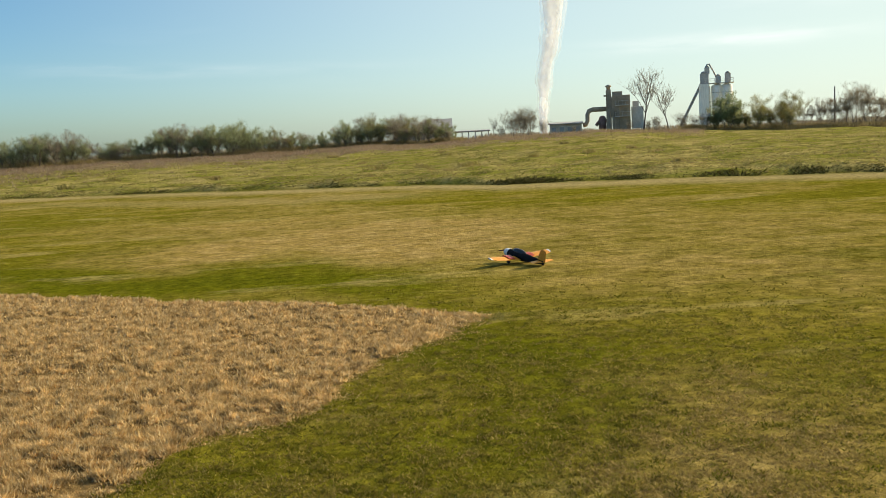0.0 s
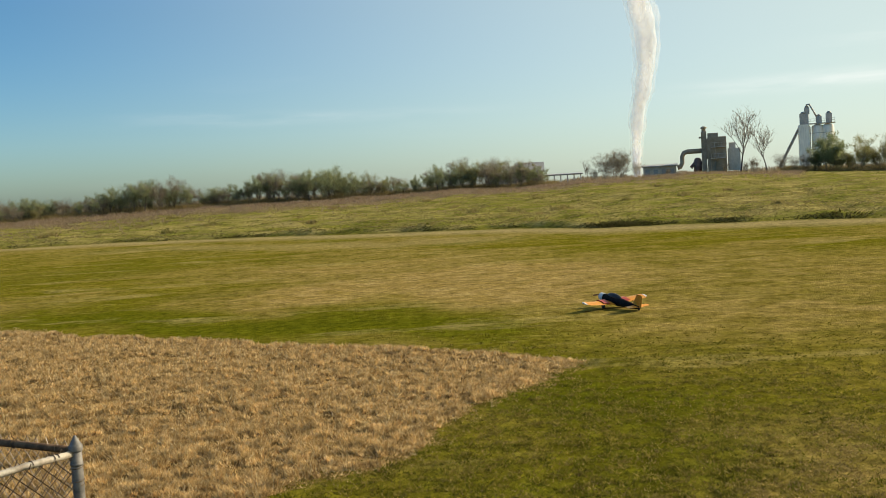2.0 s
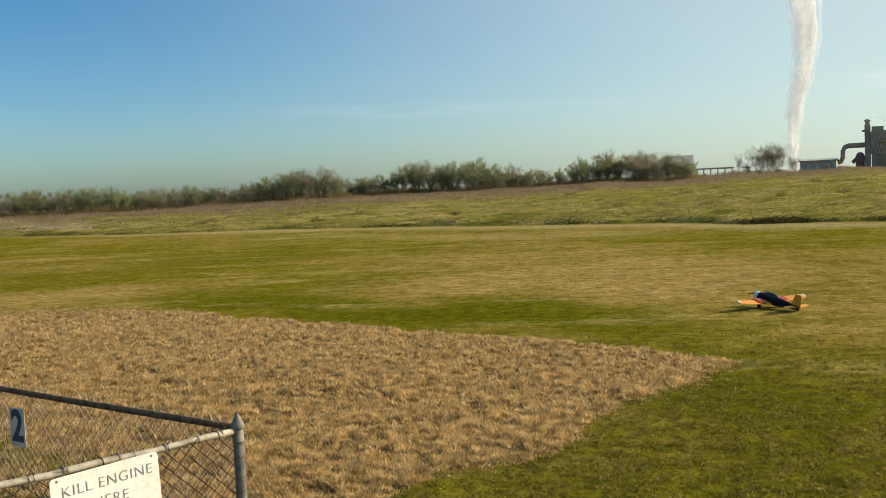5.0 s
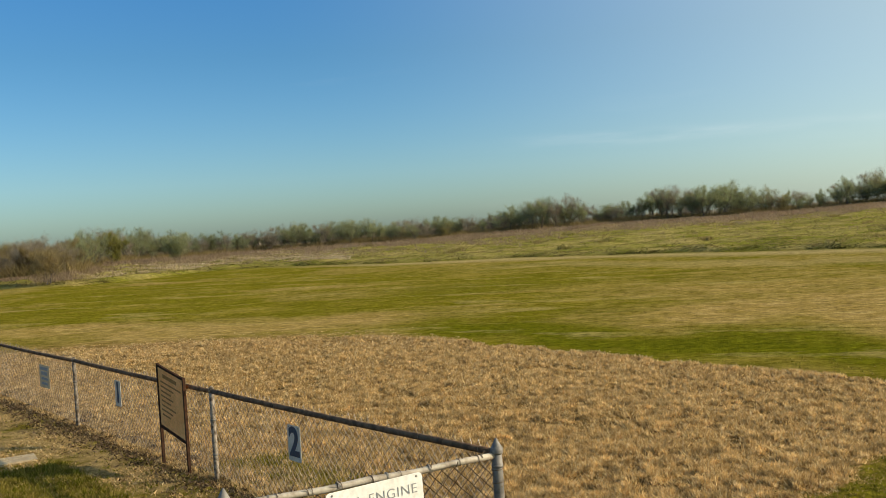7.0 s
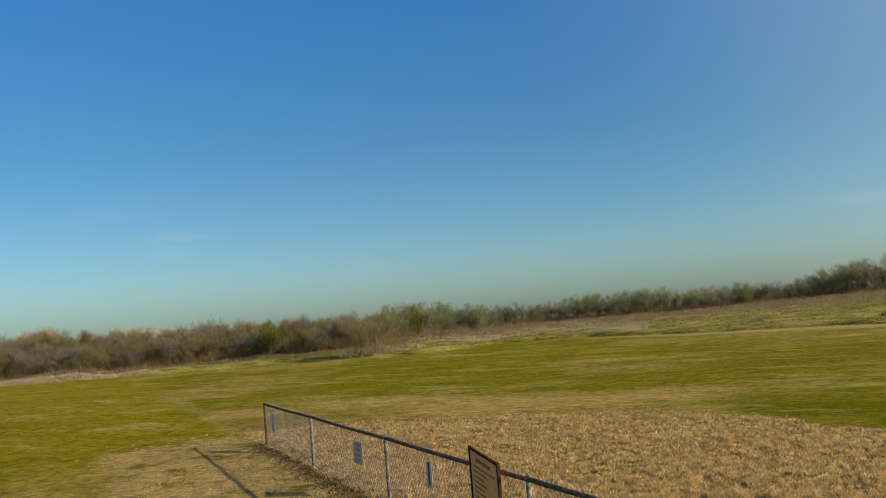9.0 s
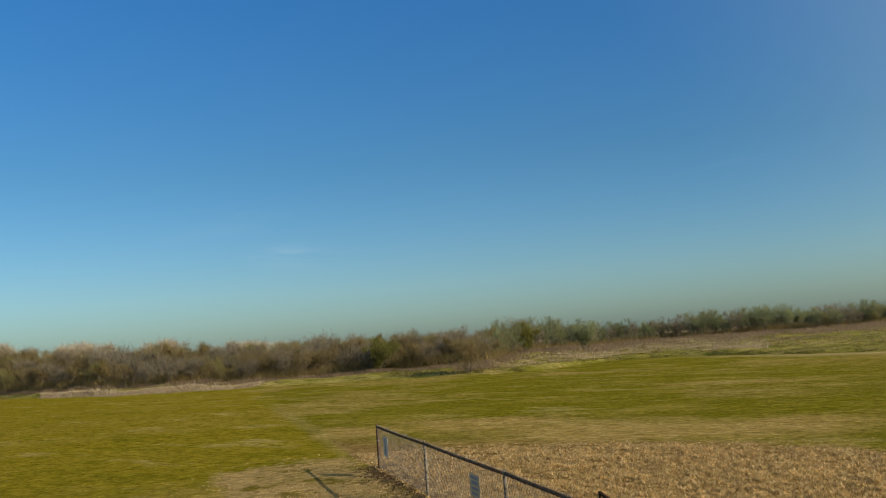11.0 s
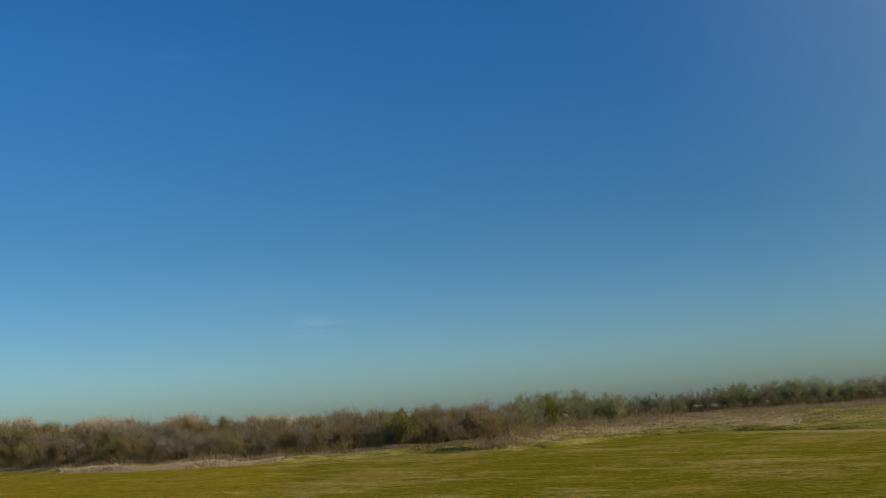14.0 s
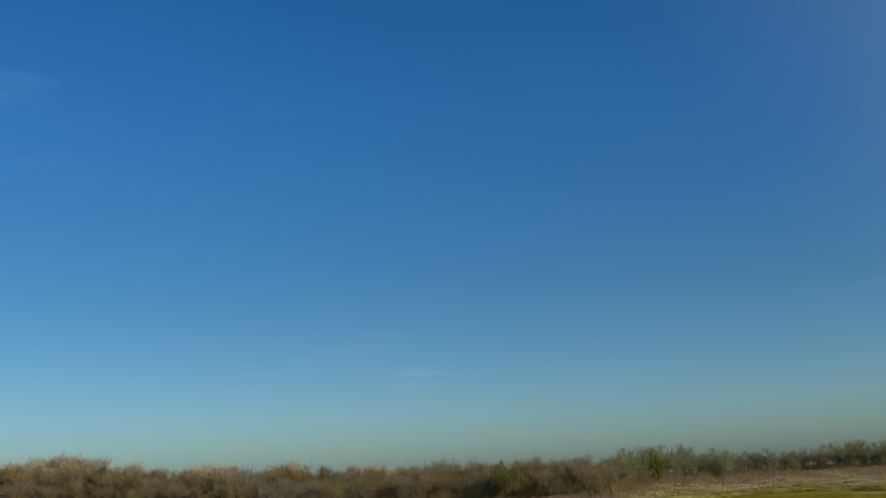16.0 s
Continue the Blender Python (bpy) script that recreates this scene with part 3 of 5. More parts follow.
def grow_grass():
    x, y = scatter(270000, -66, 15, 5, 29)
    keep = rng.uniform(0, 1, len(x)) < straw(x, y) * (0.34 + 0.80 * step(0.36, 0.58, lumps(x, y)) + 0.6 * (vnoise((0.88 * x - 0.47 * y) * 0.7, (0.47 * x + 0.88 * y) * 3.2, 73) - 0.4))
    x, y = x[keep], y[keep]
    d = np.hypot(x, y)
    blades("straw_grass", x, y, (0.025 + 0.062 * step(0.32, 0.70, lumps(x, y))) * (0.3 + 0.7 * step(0.35, 1.0, straw(x, y))), 0.0055 + 0.00045 * d, 1.0, DRY_BLADE, "dry straw-coloured unmown grass beside the fence", "grass", 8, 0.03)
    x, y = scatter(190000, -76, 38, 3, 19.5)
    q = zones(x, y)
    w = (1 - q["straw"]) * (1 - 0.7 * step(0.25, 0.8, q["tired_and_lift"])) * (0.12 + 1.3 * step(0.35, 0.75, vnoise(x * 11, y * 11, 17))) * (1 - 0.6 * q["pit"]) * (1 - step(10, 19, np.hypot(x, y))) * step(2.8, 5.5, np.hypot(x, y)) * step(39, 33, np.abs(bearing(x, y) + 19) - 19)
    keep = rng.uniform(0, 1, len(x)) < w
    x, y = x[keep], y[keep]
    d = np.hypot(x, y)
    blades("mown_grass", x, y, (0.014 + 0.034 * vnoise(x * 11, y * 11, 17)) * (1 - step(14, 27, d) * 0.5), 0.006 + 0.0006 * d, 1.6, GREEN_BLADE, "short green mown grass of the flying field", "grass", 5, 0.04)
    x, y = scatter(110000, -72, 34, 4.5, 15)
    q = zones(x, y)
    keep = rng.uniform(0, 1, len(x)) < (1 - q["straw"]) * (1 - q["pit"]) * (0.16 + 1.2 * step(0.25, 0.6, q["tired_and_lift"])) * step(0.3, 0.7, vnoise(x * 5, y * 5, 27)) * (1 - step(10, 15, np.hypot(x, y)))
    blades("clipped_straw", x[keep], y[keep], 0.032, 0.009, 1.8, CLIP_BLADE, "dry tan clippings among the mown grass", "grass", 5, 0.04)
    x, y = scatter(90000, -75, -5, 4.5, 34)
    q = zones(x, y)
    keep = rng.uniform(0, 1, len(x)) < q["pit"] * step(0.34, 0.56, fbm(x * 0.8, y * 0.8, 77))
    blades("pit_straw", x[keep], y[keep], 0.04, 0.011, 1.4, DRY_BLADE, "dry trampled straw grass on the pit side of the fence", "grass", 6, 0.04)
    run, off = rng.uniform(0.3, 20, 9000), rng.normal(-0.05, 0.28, 9000)
    x, y = -2.05 - 0.8606 * run - 0.5093 * off, 6.77 + 0.5093 * run - 0.8606 * off
    keep = rng.uniform(0, 1, len(x)) < 0.15 + 1.2 * (fbm(run * 0.8, off * 2, 91) - 0.2)
    blades("fence_litter", x[keep], y[keep], 0.05, 0.02, 2.2, LITTER, "brown dead leaves and stalks caught along the fence foot", "litter", 4, 0.06)
    run = np.concatenate([rng.normal(1.9, 0.6, 700), rng.uniform(2.6, 5.4, 1500), rng.uniform(4.9, 7.4, 2600)])
    off = np.concatenate([rng.normal(0.15, 0.25, 700), rng.normal(-0.7, 0.25, 1500), rng.uniform(1.0, 2.9, 2600)])
    x, y = -2.05 - 0.8606 * run - 0.5093 * off, 6.77 + 0.5093 * run - 0.8606 * off
    blades("fence_grass", x, y, 0.085, 0.008, 1.0, GREEN_BLADE, "long green grass left uncut at the fence foot", "grass", 6, 0.03)
    a = rng.uniform(-48, 45, 50000)
    s = rng.uniform(0, 1, len(a)) ** 1.2
    d = edge_at(a) + 1 + s * (wood_at(a) + 6 - edge_at(a))
    x, y = d * np.sin(np.radians(a)), d * np.cos(np.radians(a))
    keep = rng.uniform(0, 1, len(a)) < 0.15 + 1.6 * (fbm(x * 0.25, y * 0.25, 8) - 0.25)
    blades("meadow_grass", x[keep], y[keep], 0.03 + 0.12 * fbm(x[keep] * 0.4, y[keep] * 0.4, 2), 0.09, 3.0, ROUGH_BLADE, "rough unmown meadow grass rising behind the field", "grass", 3, 0.3)
    a = rng.uniform(-43, 45, 14000)
    d = edge_at(a) + rng.normal(0.3, 0.4, len(a))
    x, y = d * np.sin(np.radians(a)), d * np.cos(np.radians(a))
    keep = rng.uniform(0, 1, len(a)) < 0.04 + 2.2 * (fbm(a * 0.9, a * 0.1, 6) - 0.36)
    blades("ditch_grass", x[keep], y[keep], 0.02 + 0.08 * vnoise(a[keep] * 4, a[keep] * 0.0, 46) * step(0.35, 0.55, fbm(a[keep] * 0.5, a[keep] * 0.0 + 4, 16)) + 0.30 * np.exp(-((a[keep] - 27.5) / 2.2) ** 2) + 0.22 * np.exp(-((a[keep] - 13.5) / 1.0) ** 2), 0.045, 1.6, BANK_BLADE, "dark rank grass along the ditch at the field edge", "grass", 5, 0.3)
    a = rng.uniform(-84, 24, 60000)
    w = wood_at(a)
    d = w - np.abs(rng.normal(0, 1, len(a))) * np.interp(a, [-84, -56, -44, -38, -20, 24], [2.0, 1.5, 1.5, 14, 20, 12])
    x, y = d * np.sin(np.radians(a)), d * np.cos(np.radians(a))
    keep = (d > edge_at(a) + 1.5) & (rng.uniform(0, 1, len(a)) < 0.1 + 1.8 * (fbm(x * 0.2, y * 0.2, 28) - 0.3))
    blades("dead_weeds", x[keep], y[keep], np.where(a[keep] < -41, 0.12, 0.2) + 0.55 * fbm(x[keep] * 0.3, y[keep] * 0.3, 19), 0.03, 1.5, WEED_BLADE, "brown dead weeds and brambles before the trees", "weeds", 4, 0.35)
    c = rng.uniform(-40, 34, 60)
    a = np.repeat(c, 26) + rng.normal(0, 0.12, 60 * 26)
    d = np.repeat(edge_at(c) + rng.uniform(6, 56, 60), 26) + rng.normal(0, 0.5, 60 * 26)
    x, y = d * np.sin(np.radians(a)), d * np.cos(np.radians(a))
    blades("meadow_tussocks", x, y, np.repeat(rng.uniform(0.12, 0.4, 60), 26), 0.06, 1.2, ROUGH_BLADE, "brown dead tussocks scattered over the meadow", "weeds", 4, 0.2)
    x, y = rng.normal(2.85, 0.25, 45), rng.normal(13.95, 0.15, 45)
    blades("pale_weeds", x, y, 0.05, 0.012, 1.6, LEAF_OLIVE, "pale green weed tuft at the tip of the straw", "weeds", 4, 0.03)
    a = np.concatenate([rng.uniform(-67, -55.5, 5000), rng.uniform(-44, -26, 11000)])
    d = np.where(a < -50, edge_at(a) + 0.8 + np.abs(rng.normal(0, 1.0, len(a))), edge_at(a) + 6 + np.abs(rng.normal(0, 18, len(a))))
    x, y = d * np.sin(np.radians(a)), d * np.cos(np.radians(a))
    keep = (d < wood_at(a) + 4) & (rng.uniform(0, 1, len(a)) < 0.1 + 1.5 * (fbm(x * 0.15, y * 0.15, 38) - 0.2))
    x, y, a = x[keep], y[keep], a[keep]
    blades("dead_reeds", x, y, np.where(a < -50, 0.12, 0.05) + 0.22 * fbm(x * 0.5, y * 0.5, 39), 0.05, 1.6, REED_BLADE, "pale bleached dead reeds at the edge of the mown field", "reeds", 4, 0.3)


grow_grass()


# ---------------------------------------------------------------- trees
def grow_tree(seed, height, spread, stems, twigs, leaf_share, bare_base=0.02, thick=1.0, fan=0.5):
    """Limbs as tapered tubes, and the fine crown as thin blades, in metres, rooted at the origin."""
    r = random.Random(seed)
    limbs = bmesh.new()
    spots = []

    def limb(p, d, length, rad, level):
        pts, q, dd = [p], p.copy(), d.copy()
        n = 5 if level < 2 else 3
        for k in range(n):
            dd = (dd + Vector((r.uniform(-1, 1), r.uniform(-1, 1), r.uniform(-0.35, 0.75))) * 0.2).normalized()
            q = q + dd * (length / n)
            pts.append(q.copy())
        rad2 = [max(rad * (1 - 0.8 * k / n), 0.007) for k in range(n + 1)]
        tube(limbs, pts, rad2, 6 if level == 0 else 3, False)
        if level >= 1:
            for k in range(1, n + 1):
                spots.append((pts[k], dd.copy(), level + (k / n)))
        if level < 3:
            for k in range((8, 5, 4)[level]):
                f = r.uniform(bare_base + 0.06 if level == 0 else 0.15, 1.0)
                i = min(int(f * n), n - 1)
                s = pts[i].lerp(pts[i + 1], f * n - i)
                turn = r.uniform(0, 2 * math.pi)
                out = Vector((math.cos(turn) * spread, math.sin(turn) * spread, r.uniform(0.15, 0.8)))
                limb(s, (dd * 0.55 + out).normalized(), length * r.uniform(0.38, 0.7) * (1.15 - 0.35 * f), rad * 0.42, level + 1)

    for k in range(stems):
        turn = 2 * math.pi * (k + r.uniform(-0.3, 0.3)) / stems
        tilt = 0.08 if stems == 1 else fan * r.uniform(0.5, 1.2)
        base = Vector((math.cos(turn), math.sin(turn), 0)) * (0.0 if stems == 1 else 0.04 * height)
        d = Vector((math.cos(turn) * tilt, math.sin(turn) * tilt, 1)).normalized()
        limb(base, d, height * r.uniform(0.55, 0.8), 0.018 * height * thick / math.sqrt(stems), 0)
    g = np.random.default_rng(seed)
    pick = g.integers(0, len(spots), twigs)
    p = np.array([spots[i][0] for i in pick]) + g.normal(0, 0.03 * height, (twigs, 3))
    d = np.array([spots[i][1] for i in pick]) + g.normal(0, 0.5, (twigs, 3)) + [0, 0, 0.3]
    d /= np.linalg.norm(d, axis=1)[:, None]
    leaf = g.uniform(0, 1, twigs) < leaf_share
    big = 1.25 if leaf_share > 0.7 else 1.0
    ln = np.where(leaf, g.uniform(0.08, 0.18, twigs) * big, g.uniform(0.25, 0.9, twigs)) * height / 6.0
    wd = np.where(leaf, g.uniform(0.04, 0.09, twigs) * big, g.uniform(0.008, 0.017, twigs)) * height / 6.0
    side = np.cross(d, g.normal(0, 1, (twigs, 3)))
    side /= np.linalg.norm(side, axis=1)[:, None]
    v = np.empty((twigs, 3, 3))
    v[:, 0], v[:, 1], v[:, 2] = p - side * wd[:, None], p + side * wd[:, None], p + d * ln[:, None]
    v[:, :, 2] = np.maximum(v[:, :, 2], 0.02)
    k = height / np.quantile(v[:, 2, 2], 0.97)
    bmesh.ops.scale(limbs, vec=(k, k, k), verts=limbs.verts)
    return limbs, v.reshape(-1, 3) * k


def tree(name, seed, height, spread, stems, twigs, leaf_share, bark, crown_mat, label, category="tree", group="", **more):
    limbs, v = grow_tree(seed, height, spread, stems, twigs, leaf_share, **more)
    t = thing(name, pose(0, 0, 0), label, category, group)
    part("trunk", limbs, bark, t)
    mesh_object("crown", v, np.arange(len(v)).reshape(-1, 3), crown_mat, parent=t)
    return t


TOP_AZ = [-84.0, -75.0, -71.7, -70.4, -68.7, -67.0, -63.8, -62.0, -60.4, -57.4, -54.5, -52.0, -50.5, -48.0, -44.0, -42.0, -40.0, -38.4, -37.0, -36.0, -34.4, -32.8, -31.0, -29.6, -27.8, -26.3, -24.6, -23.0, -21.0, -19.7, -18.0, -16.5, -14.8, -13.0, -12.1, -11.4, -10.3, -8.6, -7.3, -5.4, -3.7, -2.1, -0.5, 1.2, 2.8, 4.4, 6.0, 8.0, 9.6]
TOP_EL = [1.9, 1.9, 1.83, 1.73, 1.39, 1.23, 1.2, 1.0, 1.25, 0.93, 0.86, 1.05, 1.08, 0.95, 1.08, 0.85, 0.8, 0.75, 0.6, 0.58, 0.38, 0.37, 0.41, 0.56, 0.5, 0.58, 0.59, 0.51, 0.53, 0.62, 0.33, 0.75, 1.0, 1.2, 1.2, 0.36, 0.69, 0.9, 1.2, 1.29, 1.27, 0.91, 0.74, 0.77, 1.16, 1.39, 1.23, 1.19, 0.55]
HEDGE = "trees of the hedgerow"
WOOD = "trees of the wood"


def plant_tree(source, a, d, height, first, unit=6.0):
    """One more tree of a kind, at a bearing and distance, of that height."""
    x, y = d * math.sin(radians(a)), d * math.cos(radians(a))
    s = height / unit
    m = pose(x, y, z_at(x, y) - 0.05, 0, 0, rng.uniform(0, 360))
    ob = source if first else copy_thing(source, m)
    ob.matrix_world = m @ Matrix.Diagonal((s * rng.uniform(0.9, 1.2), s * rng.uniform(0.9, 1.2), s, 1))
    return ob


def woods():
    kinds = [
        tree("bare_tree", 11, 6, 0.55, 1, 3600, 0.05, BARK, TWIG_BROWN, "bare brown winter tree at the edge of the wood", group=WOOD),
        tree("bare_tree", 12, 6, 0.75, 3, 4200, 0.12, BARK, TWIG_BROWN, "bare brown many-stemmed tree at the edge of the wood", group=WOOD),
        tree("bare_tree", 13, 6, 0.6, 2, 3600, 0.05, BARK_PALE, TWIG_GREY, "bare grey winter tree with pale trunk in the wood", group=WOOD),
        tree("budding_tree", 14, 6, 0.7, 2, 3600, 0.5, BARK, LEAF_OLIVE, "tree budding olive green at the edge of the wood", group=WOOD),
        tree("bare_tree", 15, 6, 0.9, 4, 4200, 0.1, BARK, TWIG_GREY, "bare grey spreading tree at the edge of the wood", group=WOOD),
        tree("pale_tree", 16, 6, 0.65, 1, 4200, 0.25, BARK_PALE, TWIG_PALE, "tall pale tan bare tree behind the wood", group=WOOD),
    ]
    used = set()
    for a in np.arange(-84, -41.5, 0.62):
        for row in range(3):
            aa = a + rng.uniform(-0.4, 0.4)
            d = float(wood_at(aa)) + 1.5 + row * 6 + rng.uniform(-1.5, 2.5)
            top = float(np.interp(aa, TOP_AZ, TOP_EL)) * (0.9 if row else 0.55) - (0.0 if row else 0.15)
            x, y = d * math.sin(radians(aa)), d * math.cos(radians(aa))
            h = max(2.2, EYE - z_at(x, y) + d * math.tan(radians(top)) * rng.uniform(0.9, 1.05)) * rng.uniform(0.86, 1.04)
            k = int(rng.choice([0, 1, 2, 3, 4], p=[0.25, 0.27, 0.18, 0.12, 0.18]))
            plant_tree(kinds[k], aa, d, h, k not in used)
            used.add(k)
    # broad pale crowns that stand above the wood
    first = True
    for a0, a1, top in ((-76, -70.2, 1.85), (-70.2, -67.6, 1.35), (-66.2, -63.4, 1.22), (-61.6, -59.6, 1.22), (-57.8, -54.4, 0.88)):
        for aa in np.arange(a0, a1, 0.7):
            d = float(wood_at(aa)) + 19 + rng.uniform(-3, 4)
            x, y = d * math.sin(radians(aa)), d * math.cos(radians(aa))
            dome = 1.25 - 0.35 * abs(2 * (aa - a0) / (a1 - a0) - 1) ** 2
            ob = plant_tree(kinds[5], aa, d, (EYE - z_at(x, y) + d * math.tan(radians(top * dome))) * rng.uniform(0.94, 1.03), first)
            ob.matrix_world = ob.matrix_world @ Matrix.Diagonal((1.5, 1.5, 1, 1))
            first = False
    hedge = [
        tree("hedge_tree", 21, 6, 0.7, 2, 3400, 0.35, BARK, LEAF_DARK, "dark olive hedgerow tree behind the meadow", group=HEDGE),
        tree("hedge_tree", 22, 6, 0.75, 3, 3000, 0.08, BARK, TWIG_GREY, "grey half-bare hedgerow tree behind the meadow", group=HEDGE),
        tree("hedge_tree", 23, 6, 0.65, 1, 3200, 0.3, BARK, LEAF_DARK, "dark leafy hedgerow tree behind the meadow", group=HEDGE),
        tree("hedge_tree", 24, 6, 0.8, 3, 3800, 0.5, BARK, LEAF_OLIVE, "olive green hedgerow bush behind the meadow", group=HEDGE),
    ]
    used = set()
    for a in np.arange(-41.5, 9.7, 0.42):
        for row in range(2):
            aa = a + rng.uniform(-0.3, 0.3)
            d = float(wood_at(aa)) + 2 + row * 5 + rng.uniform(-2, 2)
            top = float(np.interp(aa, TOP_AZ, TOP_EL))
            x, y = d * math.sin(radians(aa)), d * math.cos(radians(aa))
            h = max(1.6, (EYE - z_at(x, y) + d * math.tan(radians(top))) * rng.uniform(0.78, 1.3))
            k = int(rng.choice(4, p=[0.30, 0.36, 0.26, 0.08]))
            plant_tree(hedge[k], aa, d, h, k not in used)
            used.add(k)
    # single trees that stand out
    g = tree("green_bush", 31, 6, 0.8, 4, 8000, 0.85, BARK, LEAF_GREEN, "bright green leafing bush in front of the wood", "bush")
    plant_tree(g, -39.6, 116, 3.4, True)
    plant_tree(tagged(copy_thing(g, pose(0, 0, 0)), "slender bright green leafing bush in the wood"), -48.3, 97, 3.2, True)
    b = tree("brown_bush", 32, 6, 0.9, 6, 9000, 0.1, BARK, TWIG_BROWN, "round brown bare bush at the field corner", "bush")
    plant_tree(b, -43.1, 86, 3.0, True)
    k = tree("dark_tree", 33, 6, 0.9, 3, 9000, 0.5, BARK, LEAF_DARK, "dark spreading tree standing in pale grass", "tree")
    plant_tree(k, -36.1, 122, 3.4, True)
    # round the works
    t = tree("tall_bare_tree", 47, 6, 0.85, 1, 420, 0.0, BARK, TWIG_GREY, "tall bare forked tree in front of the works", "tree", bare_base=0.15, thick=0.8)
    plant_tree(t, 20.7, 158, 10.2, True)
    plant_tree(tagged(copy_thing(t, pose(0, 0, 0)), "lower bare forked tree beside the tall one"), 22.1, 160, 7.8, True)
    t2 = tree("bare_sapling", 44, 6, 0.5, 2, 200, 0.0, BARK, TWIG_GREY, "small bare leaning sapling on the rise", "tree", bare_base=0.4)
    plant_tree(t2, 11.9, 156, 3.4, True)
    bare = tree("bare_bush", 42, 6, 0.85, 6, 2600, 0.0, BARK, TWIG_GREY, "grey bare bush below the steam plume", "bush", group="bushes by the works")
    for i, (a, h) in enumerate(((13.0, 4.4), (13.95, 4.6), (13.51, 4.8), (12.32, 2.0), (14.83, 2.6), (16.61, 1.4), (21.42, 2.4), (22.92, 2.8), (19.85, 1.6), (20.95, 1.8), (23.62, 2.4), (24.2, 3.0))):
        plant_tree(bare, a, 159 + (i % 3), h, i == 0)
    ever = tree("evergreen_tree", 43, 6, 0.8, 3, 7500, 0.75, BARK, LEAF_DARK, "dark green dense tree beside the silos", "tree", group="trees by the silos")
    for i, (a, h) in enumerate(((25.4, 5.7), (24.8, 3.4), (25.9, 3.6))):
        plant_tree(ever, a, 160 + i, h, i == 0)
    oliv = tree("olive_tree", 45, 6, 0.75, 3, 5600, 0.6, BARK_PALE, LEAF_OLIVE, "pale olive budding tree by the works road", "tree", group="trees by the silos")
    for i, (a, h) in enumerate(((27.1, 5.2), (26.7, 3.8), (28.5, 5.6), (29.0, 4.4), (28.0, 4.2), (34.6, 5.0), (36.5, 5.2), (38.5, 5.0))):
        plant_tree(oliv, a, 160 + 2 * (i % 3), h, i == 0)
    for a, h in ((26.3, 2.6), (29.7, 3.6), (30.3, 4.6), (30.9, 4.6), (31.7, 5.0), (32.3, 6.6), (32.9, 6.2), (33.5, 4.6), (34.1, 3.4), (35.5, 4.6), (37.5, 5.0)):
        plant_tree(hedge[1], a, 164, h, False)
    # undergrowth that fills the feet of the woods
    a = np.concatenate([rng.uniform(-84, 10, 30000), rng.uniform(23, 40, 6000)])
    d = wood_at(a) + rng.uniform(0.5, 12, len(a))
    x, y = d * np.sin(np.radians(a)), d * np.cos(np.radians(a))
    h = np.where(a < -41, 1.6, 1.2) * (0.3 + fbm(x * 0.25, y * 0.25, 51))
    blades("undergrowth", x, y, h, 0.028, 1.1, TWIG_BROWN, "brown leafless undergrowth at the foot of the trees", "undergrowth", 7, 0.5)
    # the farthest woods, low on the skyline
    a = rng.uniform(-86, 40, 26000)
    d = rng.uniform(520, 560, len(a))
    x, y = d * np.sin(np.radians(a)), d * np.cos(np.radians(a))
    blades("far_woods", x, y, 2.5 + 3.0 * fbm(a * 0.9, a * 0.0 + 2, 61), 0.5, 0.3, TWIG_GREY, "far low grey woods on the skyline", "woods", 2, 1.0)


woods()


# ---------------------------------------------------------------- chain-link fence
CORNER = Vector((-2.05, 6.77, 0))
ALONG = Vector((-0.8606, 0.5093, 0))
SPAN = 4.86
PITSIDE = Vector((-0.5093, -0.8606, 0))
SIDE_END = Vector((-3.40, 5.22, 0))
FENCE_H = 1.04


def post_mesh(bm, base, top, r):
    n = 5
    pts = [base + (top - base) * (k / n) for k in range(n + 1)]
    tube(bm, pts, r, 14)


def cap_mesh(bm, at, r, tall):
    if tall:
        lathe(bm, [(r * 1.14, -0.03), (r * 1.2, -0.02), (r * 1.2, 0.012), (r * 1.02, 0.02), (r * 0.62, 0.05), (r * 0.2, 0.082), (0.002, 0.086)], 16, at)
    else:
        lathe(bm, [(r * 1.1, -0.03), (r * 1.15, 0.0), (r * 0.9, 0.02), (r * 0.4, 0.035), (0.002, 0.037)], 12, at)


